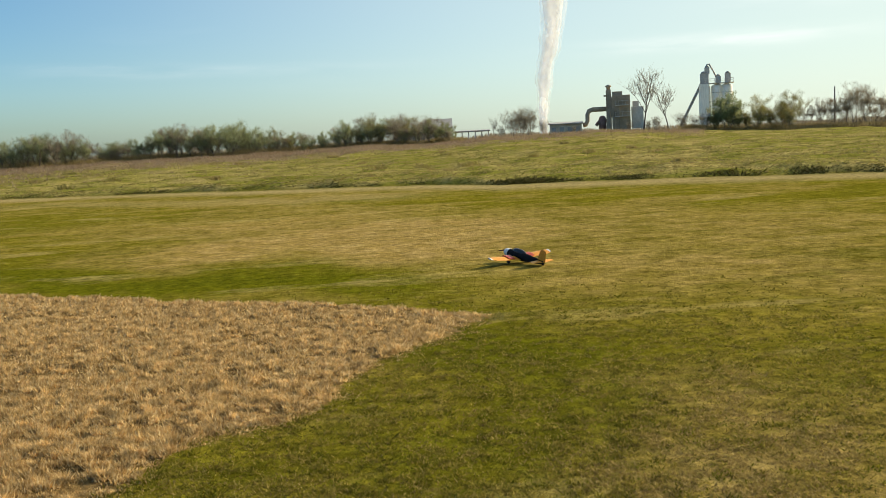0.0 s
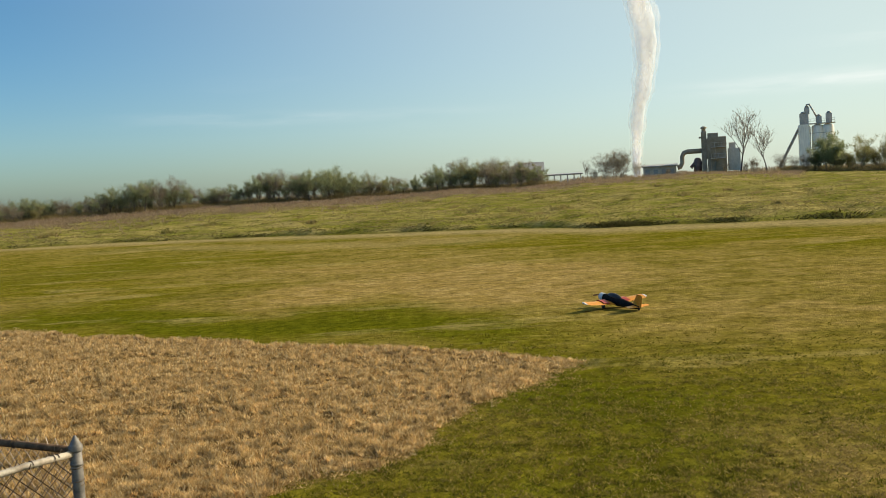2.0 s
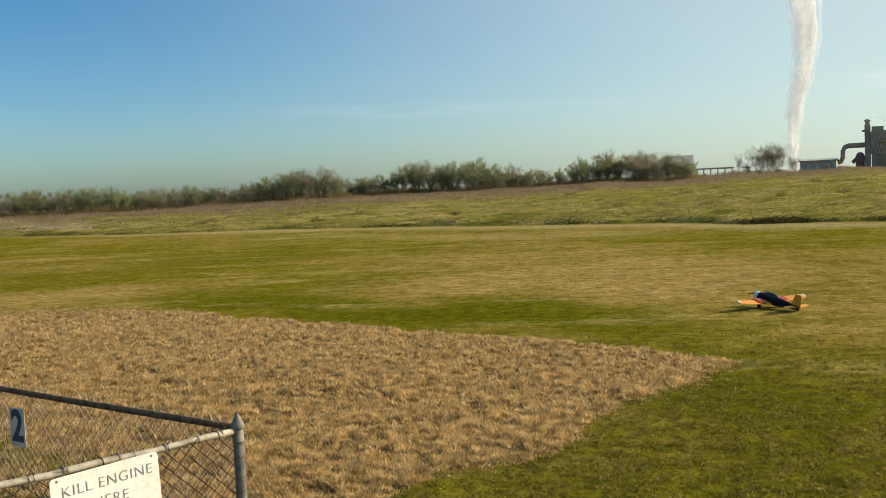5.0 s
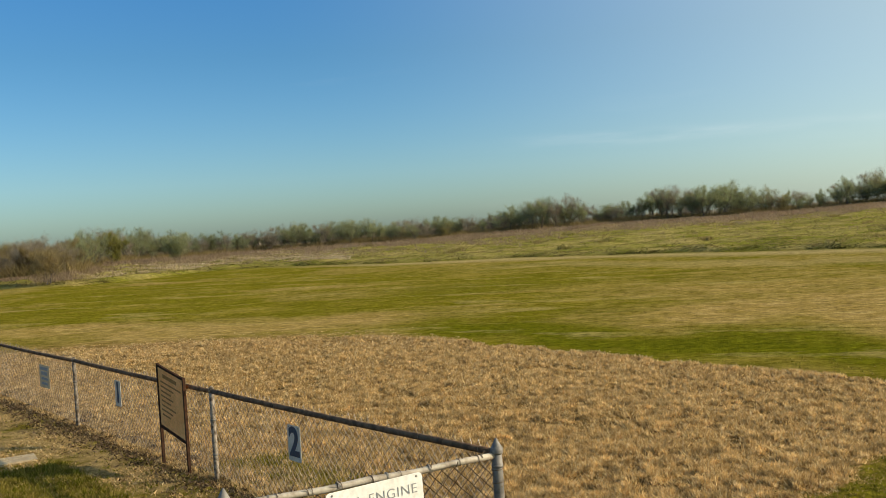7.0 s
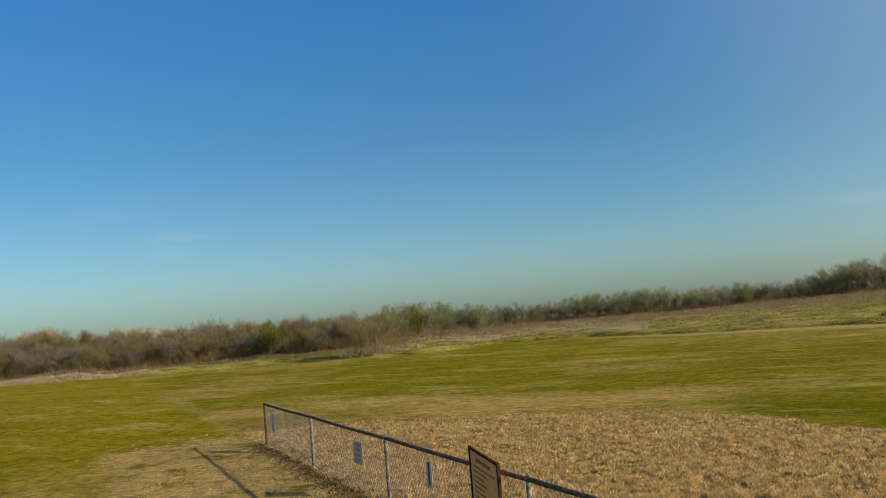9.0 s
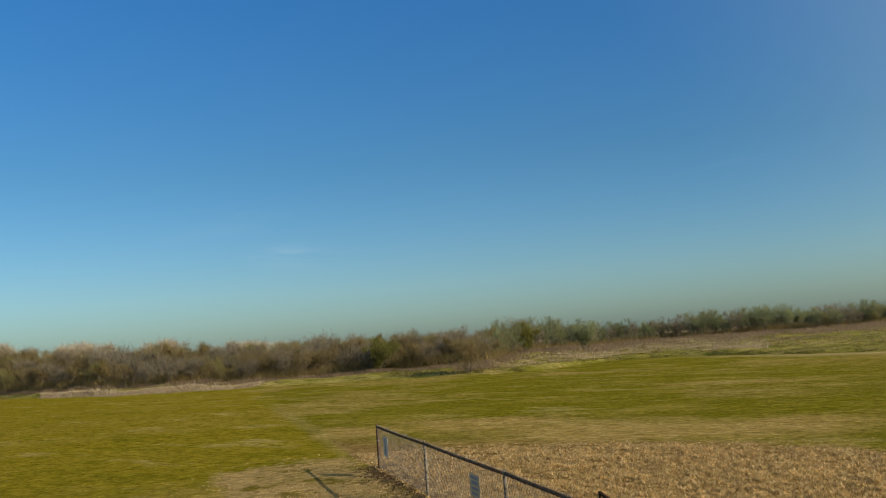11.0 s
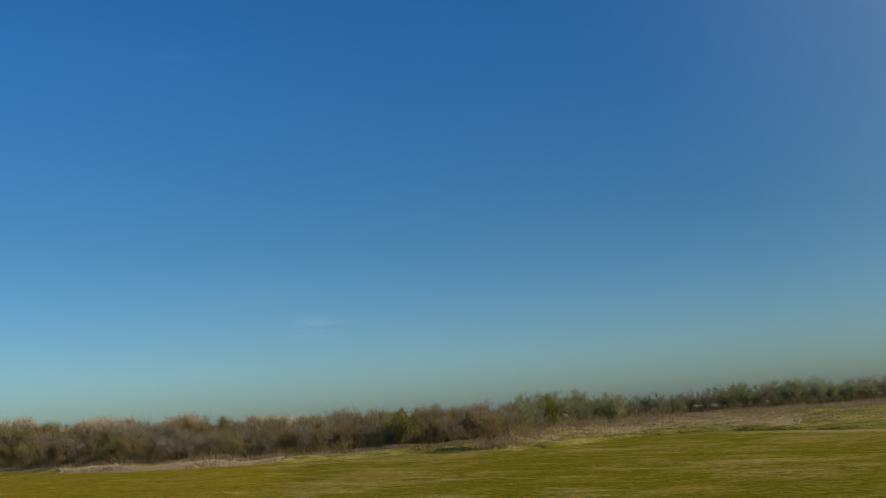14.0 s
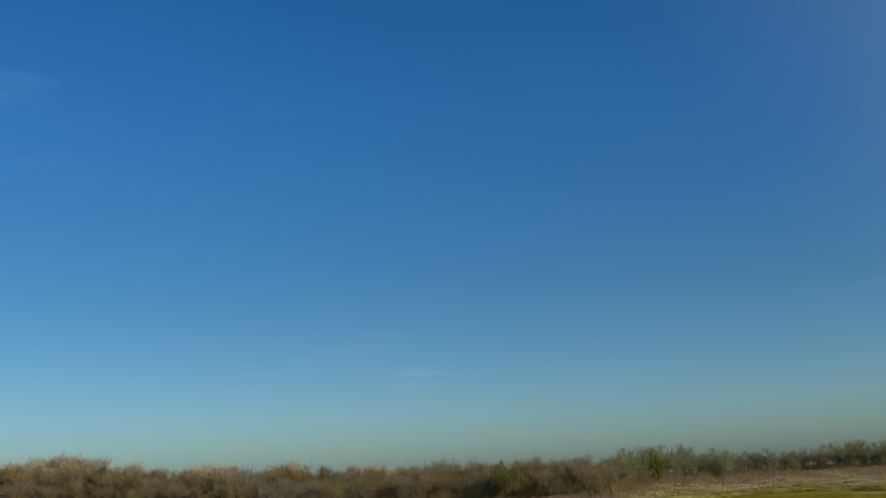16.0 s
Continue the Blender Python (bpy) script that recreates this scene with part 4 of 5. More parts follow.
def link_mesh(a, b, ha, hb, pitch=0.100, r=0.0028):
    """Woven wires from a to b, hanging from the rail to the ground."""
    d = b - a
    length = d.length
    u = d.normalized()
    nrm = Vector((-u.y, u.x, 0))
    nx = max(2, int(length / (pitch * 0.5)))
    px = length / nx
    verts, faces = [], []
    tips = random.Random(5)

    def seg(p, q):
        w = (q - p).normalized()
        s = w.cross(nrm).normalized() * r
        k = nrm * r
        i = len(verts)
        for c in (p, q):
            verts.extend((c + s, c - s * 0.5 + k, c - s * 0.5 - k))
        faces.extend(((i, i + 1, i + 4, i + 3), (i + 1, i + 2, i + 5, i + 4), (i + 2, i, i + 3, i + 5)))

    for k in range(nx):
        x0 = px * (k + 0.5)
        top = ha + (hb - ha) * x0 / length + 0.018
        rows = int((top - 0.02) / (pitch * 0.5))
        prev = None
        for j in range(rows + 1):
            zz = top - j * pitch * 0.5 + (tips.uniform(0.0, 0.045) if j == 0 else 0.0)
            off = (0.5 if (j + k) % 2 else -0.5) * px
            wob = 0.006 * math.sin(7 * zz + 3 * x0)
            c = a + u * min(max(x0 + off, 0.0), length) + nrm * (0.004 * (1 if j % 2 else -1) + wob)
            c = Vector((c.x, c.y, zz + a.z + (b.z - a.z) * x0 / length))
            if prev is not None:
                seg(prev, c)
            prev = c
    return np.array([tuple(v) for v in verts]), np.array(faces)


def build_fence():
    f = thing("chain_link_fence", Matrix.Translation((CORNER.x, CORNER.y, 0)), "weathered grey chain-link fence with steel posts on grass", "fence")
    inv = Matrix.Translation((-CORNER.x, -CORNER.y, 0))

    def loc(p):
        return inv @ p

    bases = [CORNER + ALONG * SPAN * k for k in range(5)]
    for b in bases:
        b.z = z_at(b.x, b.y)
    side = SIDE_END.copy()
    side.z = z_at(side.x, side.y)
    spots = [(bases[0], 0.040, True, GALV, "thick galvanised corner post with pointed cap")] + [(b, 0.029, False, GALV_OLD, "") for b in bases[1:4]]
    spots += [(bases[4], 0.036, False, RAIL_DARK, "dark end post"), (side, 0.040, True, GALV, "thick galvanised gate post with pointed cap")]
    for b, r, tall, mat, lab in spots:
        bm = bmesh.new()
        post_mesh(bm, loc(b - Vector((0, 0, 0.05))), loc(b + Vector((0, 0, FENCE_H + (0.02 if tall else -0.02)))), r)
        p = part("post", bm, mat, f, lab, True)
        bm = bmesh.new()
        cap_mesh(bm, loc(b + Vector((0, 0, FENCE_H + 0.01))), r, tall)
        part("cap", bm, mat, p, "", True)
        for h in ((0.93,) if tall else (0.3, 0.7)):
            bm = bmesh.new()
            tube(bm, [loc(b + Vector((0, 0, h + o))) for o in (-0.011, 0.011)], r + 0.004, 14)
            part("tie_band", bm, GALV, p, "", True)
    for k in range(4):
        a, b = bases[k], bases[k + 1]
        bm = bmesh.new()
        pts = []
        for i in range(9):
            q = a.lerp(b, i / 8) + Vector((0, 0, FENCE_H - 0.012 - 0.012 * math.sin(math.pi * i / 8)))
            pts.append(loc(q))
        tube(bm, pts, 0.027, 10)
        part("top_rail", bm, RAIL_DARK, f, "brown weathered top rail", True)
        v, q = link_mesh(a, b, FENCE_H, FENCE_H)
        v[:, 0] -= CORNER.x
        v[:, 1] -= CORNER.y
        mesh_object("wire_mesh", v, q, WIRE, parent=f)
    bm = bmesh.new()
    tube(bm, [loc(bases[0].lerp(side, i / 6) + Vector((0, 0, FENCE_H - 0.03 - (0.012 if i in (2, 4) else 0)))) for i in range(7)], 0.024, 10)
    r = part("top_rail", bm, RAIL_PALE, f, "pale scuffed top rail of the side panel", True)
    for s in (0.28, 0.44, 0.62, 0.86):
        bm = bmesh.new()
        c = loc(bases[0].lerp(side, s) + Vector((0, 0, FENCE_H - 0.03)))
        u = (side - bases[0]).normalized()
        tube(bm, [c - u * 0.006, c + u * 0.006], 0.028, 10)
        part("wire_tie", bm, GALV, r)
    curl = random.Random(9)

    def tie(p, radius, along):
        """A turn and a half of thin wire twisted round a bar, with a loose end."""
        bm = bmesh.new()
        q = along.to_track_quat("Z", "Y")
        r0, turn = radius + 0.004, curl.uniform(0, 6.3)
        pts = [p + q @ Vector((r0 * math.cos(turn + k * 0.8), r0 * math.sin(turn + k * 0.8), 0.004 * k - 0.02)) for k in range(12)]
        pts.append(pts[-1] + Vector((curl.uniform(-0.02, 0.02), curl.uniform(-0.02, 0.02), curl.uniform(0.01, 0.04))))
        tube(bm, pts, 0.0032, 5)
        part("wire_tie", bm, WIRE_DARK, f)

    for k in range(3):
        for s in np.arange(0.04, 1.0, 0.09):
            s = s + curl.uniform(-0.03, 0.03)
            tie(loc(bases[k].lerp(bases[k + 1], s) + Vector((0, 0, FENCE_H - 0.012 - 0.012 * math.sin(math.pi * s)))), 0.027, ALONG)
    for s in np.arange(0.05, 1.0, 0.11):
        tie(loc(bases[0].lerp(side, s + curl.uniform(-0.03, 0.03)) + Vector((0, 0, FENCE_H - 0.03))), 0.024, (side - bases[0]).normalized())
    for h in (0.15, 0.3, 0.42, 0.58, 0.66, 0.8, 0.9):
        tie(loc(bases[0] + Vector((0, 0, h))), 0.040, Vector((0, 0, 1)))
    v, q = link_mesh(bases[0], side, FENCE_H - 0.03, FENCE_H - 0.03, 0.105, 0.0036)
    v[:, 0] -= CORNER.x
    v[:, 1] -= CORNER.y
    mesh_object("wire_mesh", v, q, WIRE_DARK, parent=f)


build_fence()


# ---------------------------------------------------------------- signs
def lettering(name, text, size, mat, parent, at, bold=0.0, spacing=1.0):
    c = bpy.data.curves.new(name, "FONT")
    c.body, c.size, c.align_x, c.align_y, c.extrude, c.offset = text, size, "CENTER", "CENTER", 0.0012, bold
    c.space_character = spacing
    c.materials.append(mat)
    ob = new(name, c)
    ob.parent = parent
    ob.matrix_basis = pose(*at, 90, 0, 0)
    return ob


def sheet(w, h, t, r=0.012):
    """An upright plate with rounded corners, in the xz plane, its face towards -y."""
    bm = bmesh.new()
    pts = []
    for cx, cz, s in ((w / 2 - r, h / 2 - r, 0), (-w / 2 + r, h / 2 - r, 90), (-w / 2 + r, -h / 2 + r, 180), (w / 2 - r, -h / 2 + r, 270)):
        for k in range(4):
            g = radians(s + 30 * k)
            pts.append((cx + r * math.cos(g), cz + r * math.sin(g)))
    a = [bm.verts.new((x, -t / 2, z)) for x, z in pts]
    b = [bm.verts.new((x, t / 2, z)) for x, z in pts]
    bm.faces.new(a)
    bm.faces.new(b[::-1])
    for k in range(len(a)):
        j = (k + 1) % len(a)
        bm.faces.new((a[j], a[k], b[k], b[j]))
    bmesh.ops.recalc_face_normals(bm, faces=bm.faces)
    return bm


def bars(parent, rows, mat, y, depth=0.003):
    for x, z, w, h in rows:
        bm = bmesh.new()
        box(bm, (x, y, z), (w, depth, h))
        part("text_bar", bm, mat, parent)


# facing the pit side of the fence: local -y points to PITSIDE
FACE_PIT = math.degrees(math.atan2(PITSIDE.x, -PITSIDE.y))


def on_fence(s, z, off=0.03):
    p = CORNER + ALONG * s + PITSIDE * off
    return pose(p.x, p.y, z + z_at(p.x, p.y), 0, 0, FACE_PIT)


def number_sign(s, z, digit, w, label):
    t = thing("number_sign", on_fence(s, z), label, "sign", "pilot station signs")
    part("plate", sheet(w, 0.36, 0.004, 0.02), SIGN_PALE, t)
    if digit:
        lettering("numeral", digit, 0.40, LETTER_NAVY, t, (0, -0.0035, 0), 0.012)
    for x in (-w * 0.35, w * 0.35):
        bm = bmesh.new()
        tube(bm, [(x, -0.005, 0.16), (x, 0.02, 0.16)], 0.006, 8)
        part("wire_tie", bm, GALV, t)


number_sign(2.97, 0.68, "2", 0.25, "pale blue-grey sign with a navy numeral two hung on the fence")
number_sign(7.80, 0.72, "1", 0.22, "pale blue-grey sign with a navy numeral one hung on the fence")


def notice(s, z, w, h, label, mat, rows):
    t = thing("notice_sign", on_fence(s, z), label, "sign")
    part("plate", sheet(w, h, 0.004, 0.015), mat, t)
    bars(t, rows, LETTER_GREY, -0.004)


notice(11.2, 0.66, 0.55, 0.38, "small white notice with faded grey lines hung on the fence", SIGN_WARM,
       [(0.0, 0.13, 0.40, 0.05), (0.0, 0.05, 0.32, 0.06), (0.02, -0.04, 0.36, 0.04), (0.0, -0.12, 0.30, 0.04)])
notice(18.35, 0.66, 0.5, 0.44, "pale blue panel hung at the far end of the fence", SIGN_PALE, [(-0.05, 0.0, 0.10, 0.34)])


def rules_board():
    p = CORNER + ALONG * 5.79 + PITSIDE * 0.09
    t = thing("rules_board", pose(p.x, p.y, z_at(p.x, p.y), 0, 0, FACE_PIT), "tan painted rules board on dark brown legs beside the fence", "sign")
    w, lo, hi = 0.76, 0.42, 1.2
    for x in (-w / 2, w / 2):
        bm = bmesh.new()
        box(bm, (x, 0, hi / 2 - 0.04), (0.032, 0.035, hi + 0.08), bevel=0.005)
        part("leg", bm, FRAME_BROWN, t)
    for z in (lo, hi - 0.02):
        bm = bmesh.new()
        box(bm, (0, -0.002, z), (w - 0.034, 0.03, 0.03), bevel=0.004)
        part("frame_bar", bm, FRAME_BROWN, t)
    bm = bmesh.new()
    box(bm, (0, 0.0, (lo + hi) / 2), (w - 0.036, 0.016, hi - lo - 0.05))
    panel = part("panel", bm, SIGN_TAN, t)
    rows = [(-0.02, hi - 0.12, 0.40, 0.045)]
    for k, (x, ww) in enumerate(((0.0, 0.58), (-0.11, 0.38), (-0.15, 0.29), (-0.12, 0.35), (-0.15, 0.27), (-0.09, 0.41), (-0.14, 0.32), (-0.17, 0.23))):
        rows.append((x, hi - 0.20 - 0.058 * k, ww, 0.02))
    bars(panel, rows, LETTER_DARK, -0.0095)
    # the board has sagged towards one leg
    sag = Matrix.Identity(4)
    sag[2][0] = -0.16
    for ob in t.children_recursive:
        ob.data.transform(sag)


rules_board()


def kill_sign():
    a, b = CORNER, SIDE_END
    u = (a - b).normalized()
    n = Vector((u.y, -u.x, 0))
    c = a.lerp(b, 0.49) + n * 0.034
    t = thing("stop_sign", pose(c.x, c.y, z_at(c.x, c.y) + 0.745, 0, -2.0, math.degrees(math.atan2(u.y, u.x))), "white painted sign with grey serif words on the side panel", "sign")
    part("plate", sheet(0.73, 0.48, 0.006, 0.03), SIGN_WHITE, t)
    lettering("first_line", "KILL ENGINE", 0.098, LETTER_GREY, t, (0.01, -0.0045, 0.135), -0.0012, 1.12)
    lettering("second_line", "HERE", 0.098, LETTER_GREY, t, (0.02, -0.0045, 0.01), -0.0012, 1.12)
    bars(t, [(0.0, -0.11, 0.30, 0.05)], LETTER_GREY, -0.004)
    for x, z in ((-0.32, 0.218), (0.32, 0.218), (-0.32, -0.215), (0.32, -0.215)):
        bm = bmesh.new()
        lathe(bm, [(0.008, 0.0), (0.007, 0.003), (0.002, 0.005)], 10)
        bmesh.ops.transform(bm, matrix=pose(x, -0.003, z, 90, 0, 0), verts=bm.verts)
        part("bolt", bm, GALV, t)


kill_sign()


# ---------------------------------------------------------------- model aeroplane
def model_aeroplane(x, y, heading):
    t = thing("model_aeroplane", pose(x, y, z_at(x, y) + 0.012, 0, 0, heading) @ pose(0.16, 0, 0, 0, -9, 0) @ pose(-0.16, 0, 0), "yellow-winged black radio-controlled model aeroplane on the grass", "model aeroplane")
    # nose along +x; it sits tail low
    lift = 0.17
    secs = [(0.50, 0.045, 0.05, 0.0), (0.47, 0.075, 0.08, 0.0), (0.36, 0.085, 0.09, 0.0), (0.12, 0.085, 0.10, 0.005), (-0.15, 0.075, 0.09, 0.01), (-0.45, 0.05, 0.065, 0.015), (-0.72, 0.02, 0.035, 0.02)]
    bm = bmesh.new()
    rings = []
    for px, ry, rz, dz in secs:
        rings.append([bm.verts.new((px, ry * math.cos(k * math.pi / 8), lift + dz + rz * math.sin(k * math.pi / 8))) for k in range(16)])
    for a, b in zip(rings, rings[1:]):
        for k in range(16):
            bm.faces.new((a[k], b[k], b[(k + 1) % 16], a[(k + 1) % 16]))
    bm.faces.new(rings[0])
    bm.faces.new(rings[-1][::-1])
    bmesh.ops.recalc_face_normals(bm, faces=bm.faces)
    body = part("fuselage", bm, BLACK_FILM, t, "glossy black fuselage", True)
    bm = bmesh.new()
    tube(bm, [(0.36, 0, lift), (0.47, 0, lift), (0.505, 0, lift)], [0.094, 0.085, 0.055], 16)
    part("cowling", bm, WHITE_FILM, body, "white engine cowling", True)
    bm = bmesh.new()
    bmesh.ops.create_uvsphere(bm, u_segments=14, v_segments=8, radius=1)
    bmesh.ops.transform(bm, matrix=Matrix.Translation((0.05, 0, lift + 0.08)) @ Matrix.Diagonal((0.22, 0.06, 0.08, 1)), verts=bm.verts)
    part("canopy", bm, CANOPY, body, "smoked canopy", True)

    def panel(root, tip, rc, tc, th, sweep, name, mat, parent, label=""):
        """A tapered aerofoil from root to tip."""
        bm = bmesh.new()
        rows = []
        for p, c, q in ((root, rc, 1), (tip, tc, 0.7)):
            p = Vector(p)
            up = Vector((0, 0, 1)) if abs(tip[2] - root[2]) < abs(tip[1] - root[1]) or tip[2] == root[2] else Vector((0, 1, 0))
            prof = [(0.5, 0), (0.42, 0.5), (0.2, 0.9), (-0.1, 0.7), (-0.5, 0.06), (-0.5, -0.06), (-0.1, -0.5), (0.2, -0.6), (0.42, -0.4)]
            rows.append([bm.verts.new(p + Vector((a * c, 0, 0)) + up * (b * th * q)) for a, b in prof])
        k = len(rows[0])
        for i in range(k):
            bm.faces.new((rows[0][i], rows[0][(i + 1) % k], rows[1][(i + 1) % k], rows[1][i]))
        bm.faces.new(rows[0])
        bm.faces.new(rows[1][::-1])
        bmesh.ops.recalc_face_normals(bm, faces=bm.faces)
        return part(name, bm, mat, parent, label)

    for s in (1, -1):
        w = panel((0.08, s * 0.06, lift - 0.05), (0.05, s * 0.80, lift + 0.02), 0.30, 0.20, 0.045, 0, "wing", ORANGE, t, "yellow-orange wing panel")
        panel((0.05, s * 0.80, lift + 0.02), (0.03, s * 0.845, lift + 0.035), 0.20, 0.11, 0.03, 0, "wing_tip", WHITE_FILM, w, "white wing tip")
        panel((-0.085, s * 0.40, lift - 0.012), (-0.075, s * 0.76, lift + 0.018), 0.055, 0.05, 0.014, 0, "aileron", ORANGE, w)
        panel((0.085, s * 0.20, lift - 0.012), (0.08, s * 0.36, lift + 0.004), 0.285, 0.26, 0.049, 0, "stripe", RED_FILM, w, "red wing band")
        panel((-0.62, s * 0.015, lift + 0.035), (-0.64, s * 0.30, lift + 0.045), 0.18, 0.12, 0.016, 0, "tailplane", ORANGE, t, "yellow-orange tailplane half")
        bm = bmesh.new()
        tube(bm, [(0.14, s * 0.17, lift - 0.05), (0.16, s * 0.20, 0.06)], 0.008, 8)
        leg = part("gear_leg", bm, GALV, t)
        bm = bmesh.new()
        tube(bm, [(0.16, s * 0.20 + o, 0.048) for o in (-0.018, -0.012, 0.012, 0.018)], [0.036, 0.048, 0.048, 0.036], 16)
        part("wheel", bm, RUBBER, leg, "", True)
    fin = panel((-0.60, 0, lift + 0.03), (-0.67, 0, lift + 0.29), 0.22, 0.12, 0.014, 0, "tail_fin", ORANGE, t, "yellow-orange tail fin")
    panel((-0.735, 0, lift + 0.03), (-0.745, 0, lift + 0.28), 0.06, 0.05, 0.012, 0, "rudder", ORANGE, fin)
    bm = bmesh.new()
    tube(bm, [(-0.66, 0, lift), (-0.70, 0, 0.155)], 0.005, 6)
    strut = part("tail_strut", bm, GALV, t)
    bm = bmesh.new()
    tube(bm, [(-0.70, o, 0.157) for o in (-0.009, 0.009)], 0.02, 12)
    part("wheel", bm, RUBBER, strut, "", True)
    bm = bmesh.new()
    tube(bm, [(0.50, 0, lift), (0.545, 0, lift), (0.58, 0, lift)], [0.035, 0.03, 0.004], 12)
    sp = part("spinner", bm, WHITE_FILM, t, "", True)
    for s in (1, -1):
        bm = bmesh.new()
        box(bm, (0.525, s * 0.10, lift + s * 0.03), (0.008, 0.17, 0.03), bevel=0.003)
        part("propeller_blade", bm, PROP_WOOD, sp)


model_aeroplane(4.85, 19.7, 118)


# ---------------------------------------------------------------- the works on the rise
def at_bearing(a, d):
    x, y = d * math.sin(radians(a)), d * math.cos(radians(a))
    return pose(x, y, z_at(x, y), 0, 0, -a)


def silo_block():
    """White storage silos with a head house, legs and an inclined conveyor."""
    t = thing("storage_silos", at_bearing(24.71, 262) @ Matrix.Diagonal((1, 1, 1.12, 1)), "white steel storage silos with rooftop machinery and inclined conveyor", "silo")
    z0 = 2.0
    for x in (-2.6, 0.6, 3.0):
        bm = bmesh.new()
        lathe(bm, [(0.4, z0), (1.5, z0 + 2.0), (1.5, 9.9), (1.35, 10.25), (0.5, 10.6)], 20, (x, 0, 0))
        s = part("silo", bm, SILO_WHITE, t, "", True)
        for zz in (4.6, 6.6, 8.6):
            bm = bmesh.new()
            tube(bm, [(x, 0, zz - 0.06), (x, 0, zz + 0.06)], 1.54, 20)
            part("hoop", bm, SHED_GREY, s, "", True)
    bm = bmesh.new()
    box(bm, (-2.7, -0.4, 5.4), (2.6, 2.8, 10.6), bevel=0.05)
    part("casing", bm, SILO_WHITE, t, "tall white sheet-metal casing")
    for x in (-3.9, -1.2, 1.8, 4.4):
        for y in (-1.4, 1.4):
            bm = bmesh.new()
            box(bm, (x, y, 2.2), (0.25, 0.25, 4.6))
            part("leg", bm, SHED_GREY, t)
    bm = bmesh.new()
    box(bm, (0.6, 0, 10.75), (8.4, 3.6, 0.16))
    deck = part("deck", bm, SHED_GREY, t)
    for k in range(8):
        bm = bmesh.new()
        tube(bm, [(-3.5 + k * 1.17, -1.7, 10.8), (-3.5 + k * 1.17, -1.7, 11.8)], 0.04, 6)
        part("rail_post", bm, SHED_GREY, deck)
    for z in (11.3, 11.8):
        bm = bmesh.new()
        tube(bm, [(-3.5, -1.7, z), (4.7, -1.7, z)], 0.04, 6)
        part("handrail", bm, SHED_GREY, deck)
    for x, y, z, w, h in ((-2.6, 0, 12.0, 2.2, 2.4), (-1.9, 0.2, 13.8, 1.3, 1.5), (0.9, 0, 11.6, 1.4, 1.5), (3.3, 0, 11.9, 1.5, 2.0)):
        bm = bmesh.new()
        box(bm, (x, y, z), (w, 1.4, h), bevel=0.08)
        h_ob = part("head_house", bm, SHED_GREY, t)
        bm = bmesh.new()
        lathe(bm, [(w * 0.4, 0), (w * 0.36, 0.3), (w * 0.12, 0.5)], 12, (x, y, z + h / 2))
        part("hood", bm, ROOF_PALE, h_ob, "", True)
    bm = bmesh.new()
    tube(bm, [(-2.0, 0.1, 14.5), (-1.9, 0.1, 15.2), (-1.3, 0.1, 15.3), (-0.3, 0.1, 13.6), (0.4, 0.1, 12.3)], 0.22, 8)
    part("chute", bm, SHED_GREY, t, "", True)
    a, b = Vector((-9.0, -0.5, 0.6)), Vector((-3.8, -0.4, 9.6))
    for off in (-0.55, 0.55):
        for dz in (0, 0.9):
            bm = bmesh.new()
            tube(bm, [a + Vector((0, off, dz)), b + Vector((0, off, dz))], 0.12, 6)
            part("conveyor_chord", bm, SHED_GREY, t)
    for k in range(10):
        p = a.lerp(b, k / 9)
        bm = bmesh.new()
        tube(bm, [p + Vector((0, -0.55, 0)), p + Vector((0, -0.55, 0.9))], 0.07, 6)
        part("conveyor_brace", bm, SHED_GREY, t)
    bm = bmesh.new()
    m = Matrix.Translation((a + b) / 2 + Vector((0, 0, 0.5))) @ (b - a).to_track_quat("X", "Z").to_matrix().to_4x4()
    box(bm, (0, 0, 0), ((b - a).length, 1.0, 0.25), m)
    part("conveyor_belt", bm, ROOF_PALE, t)


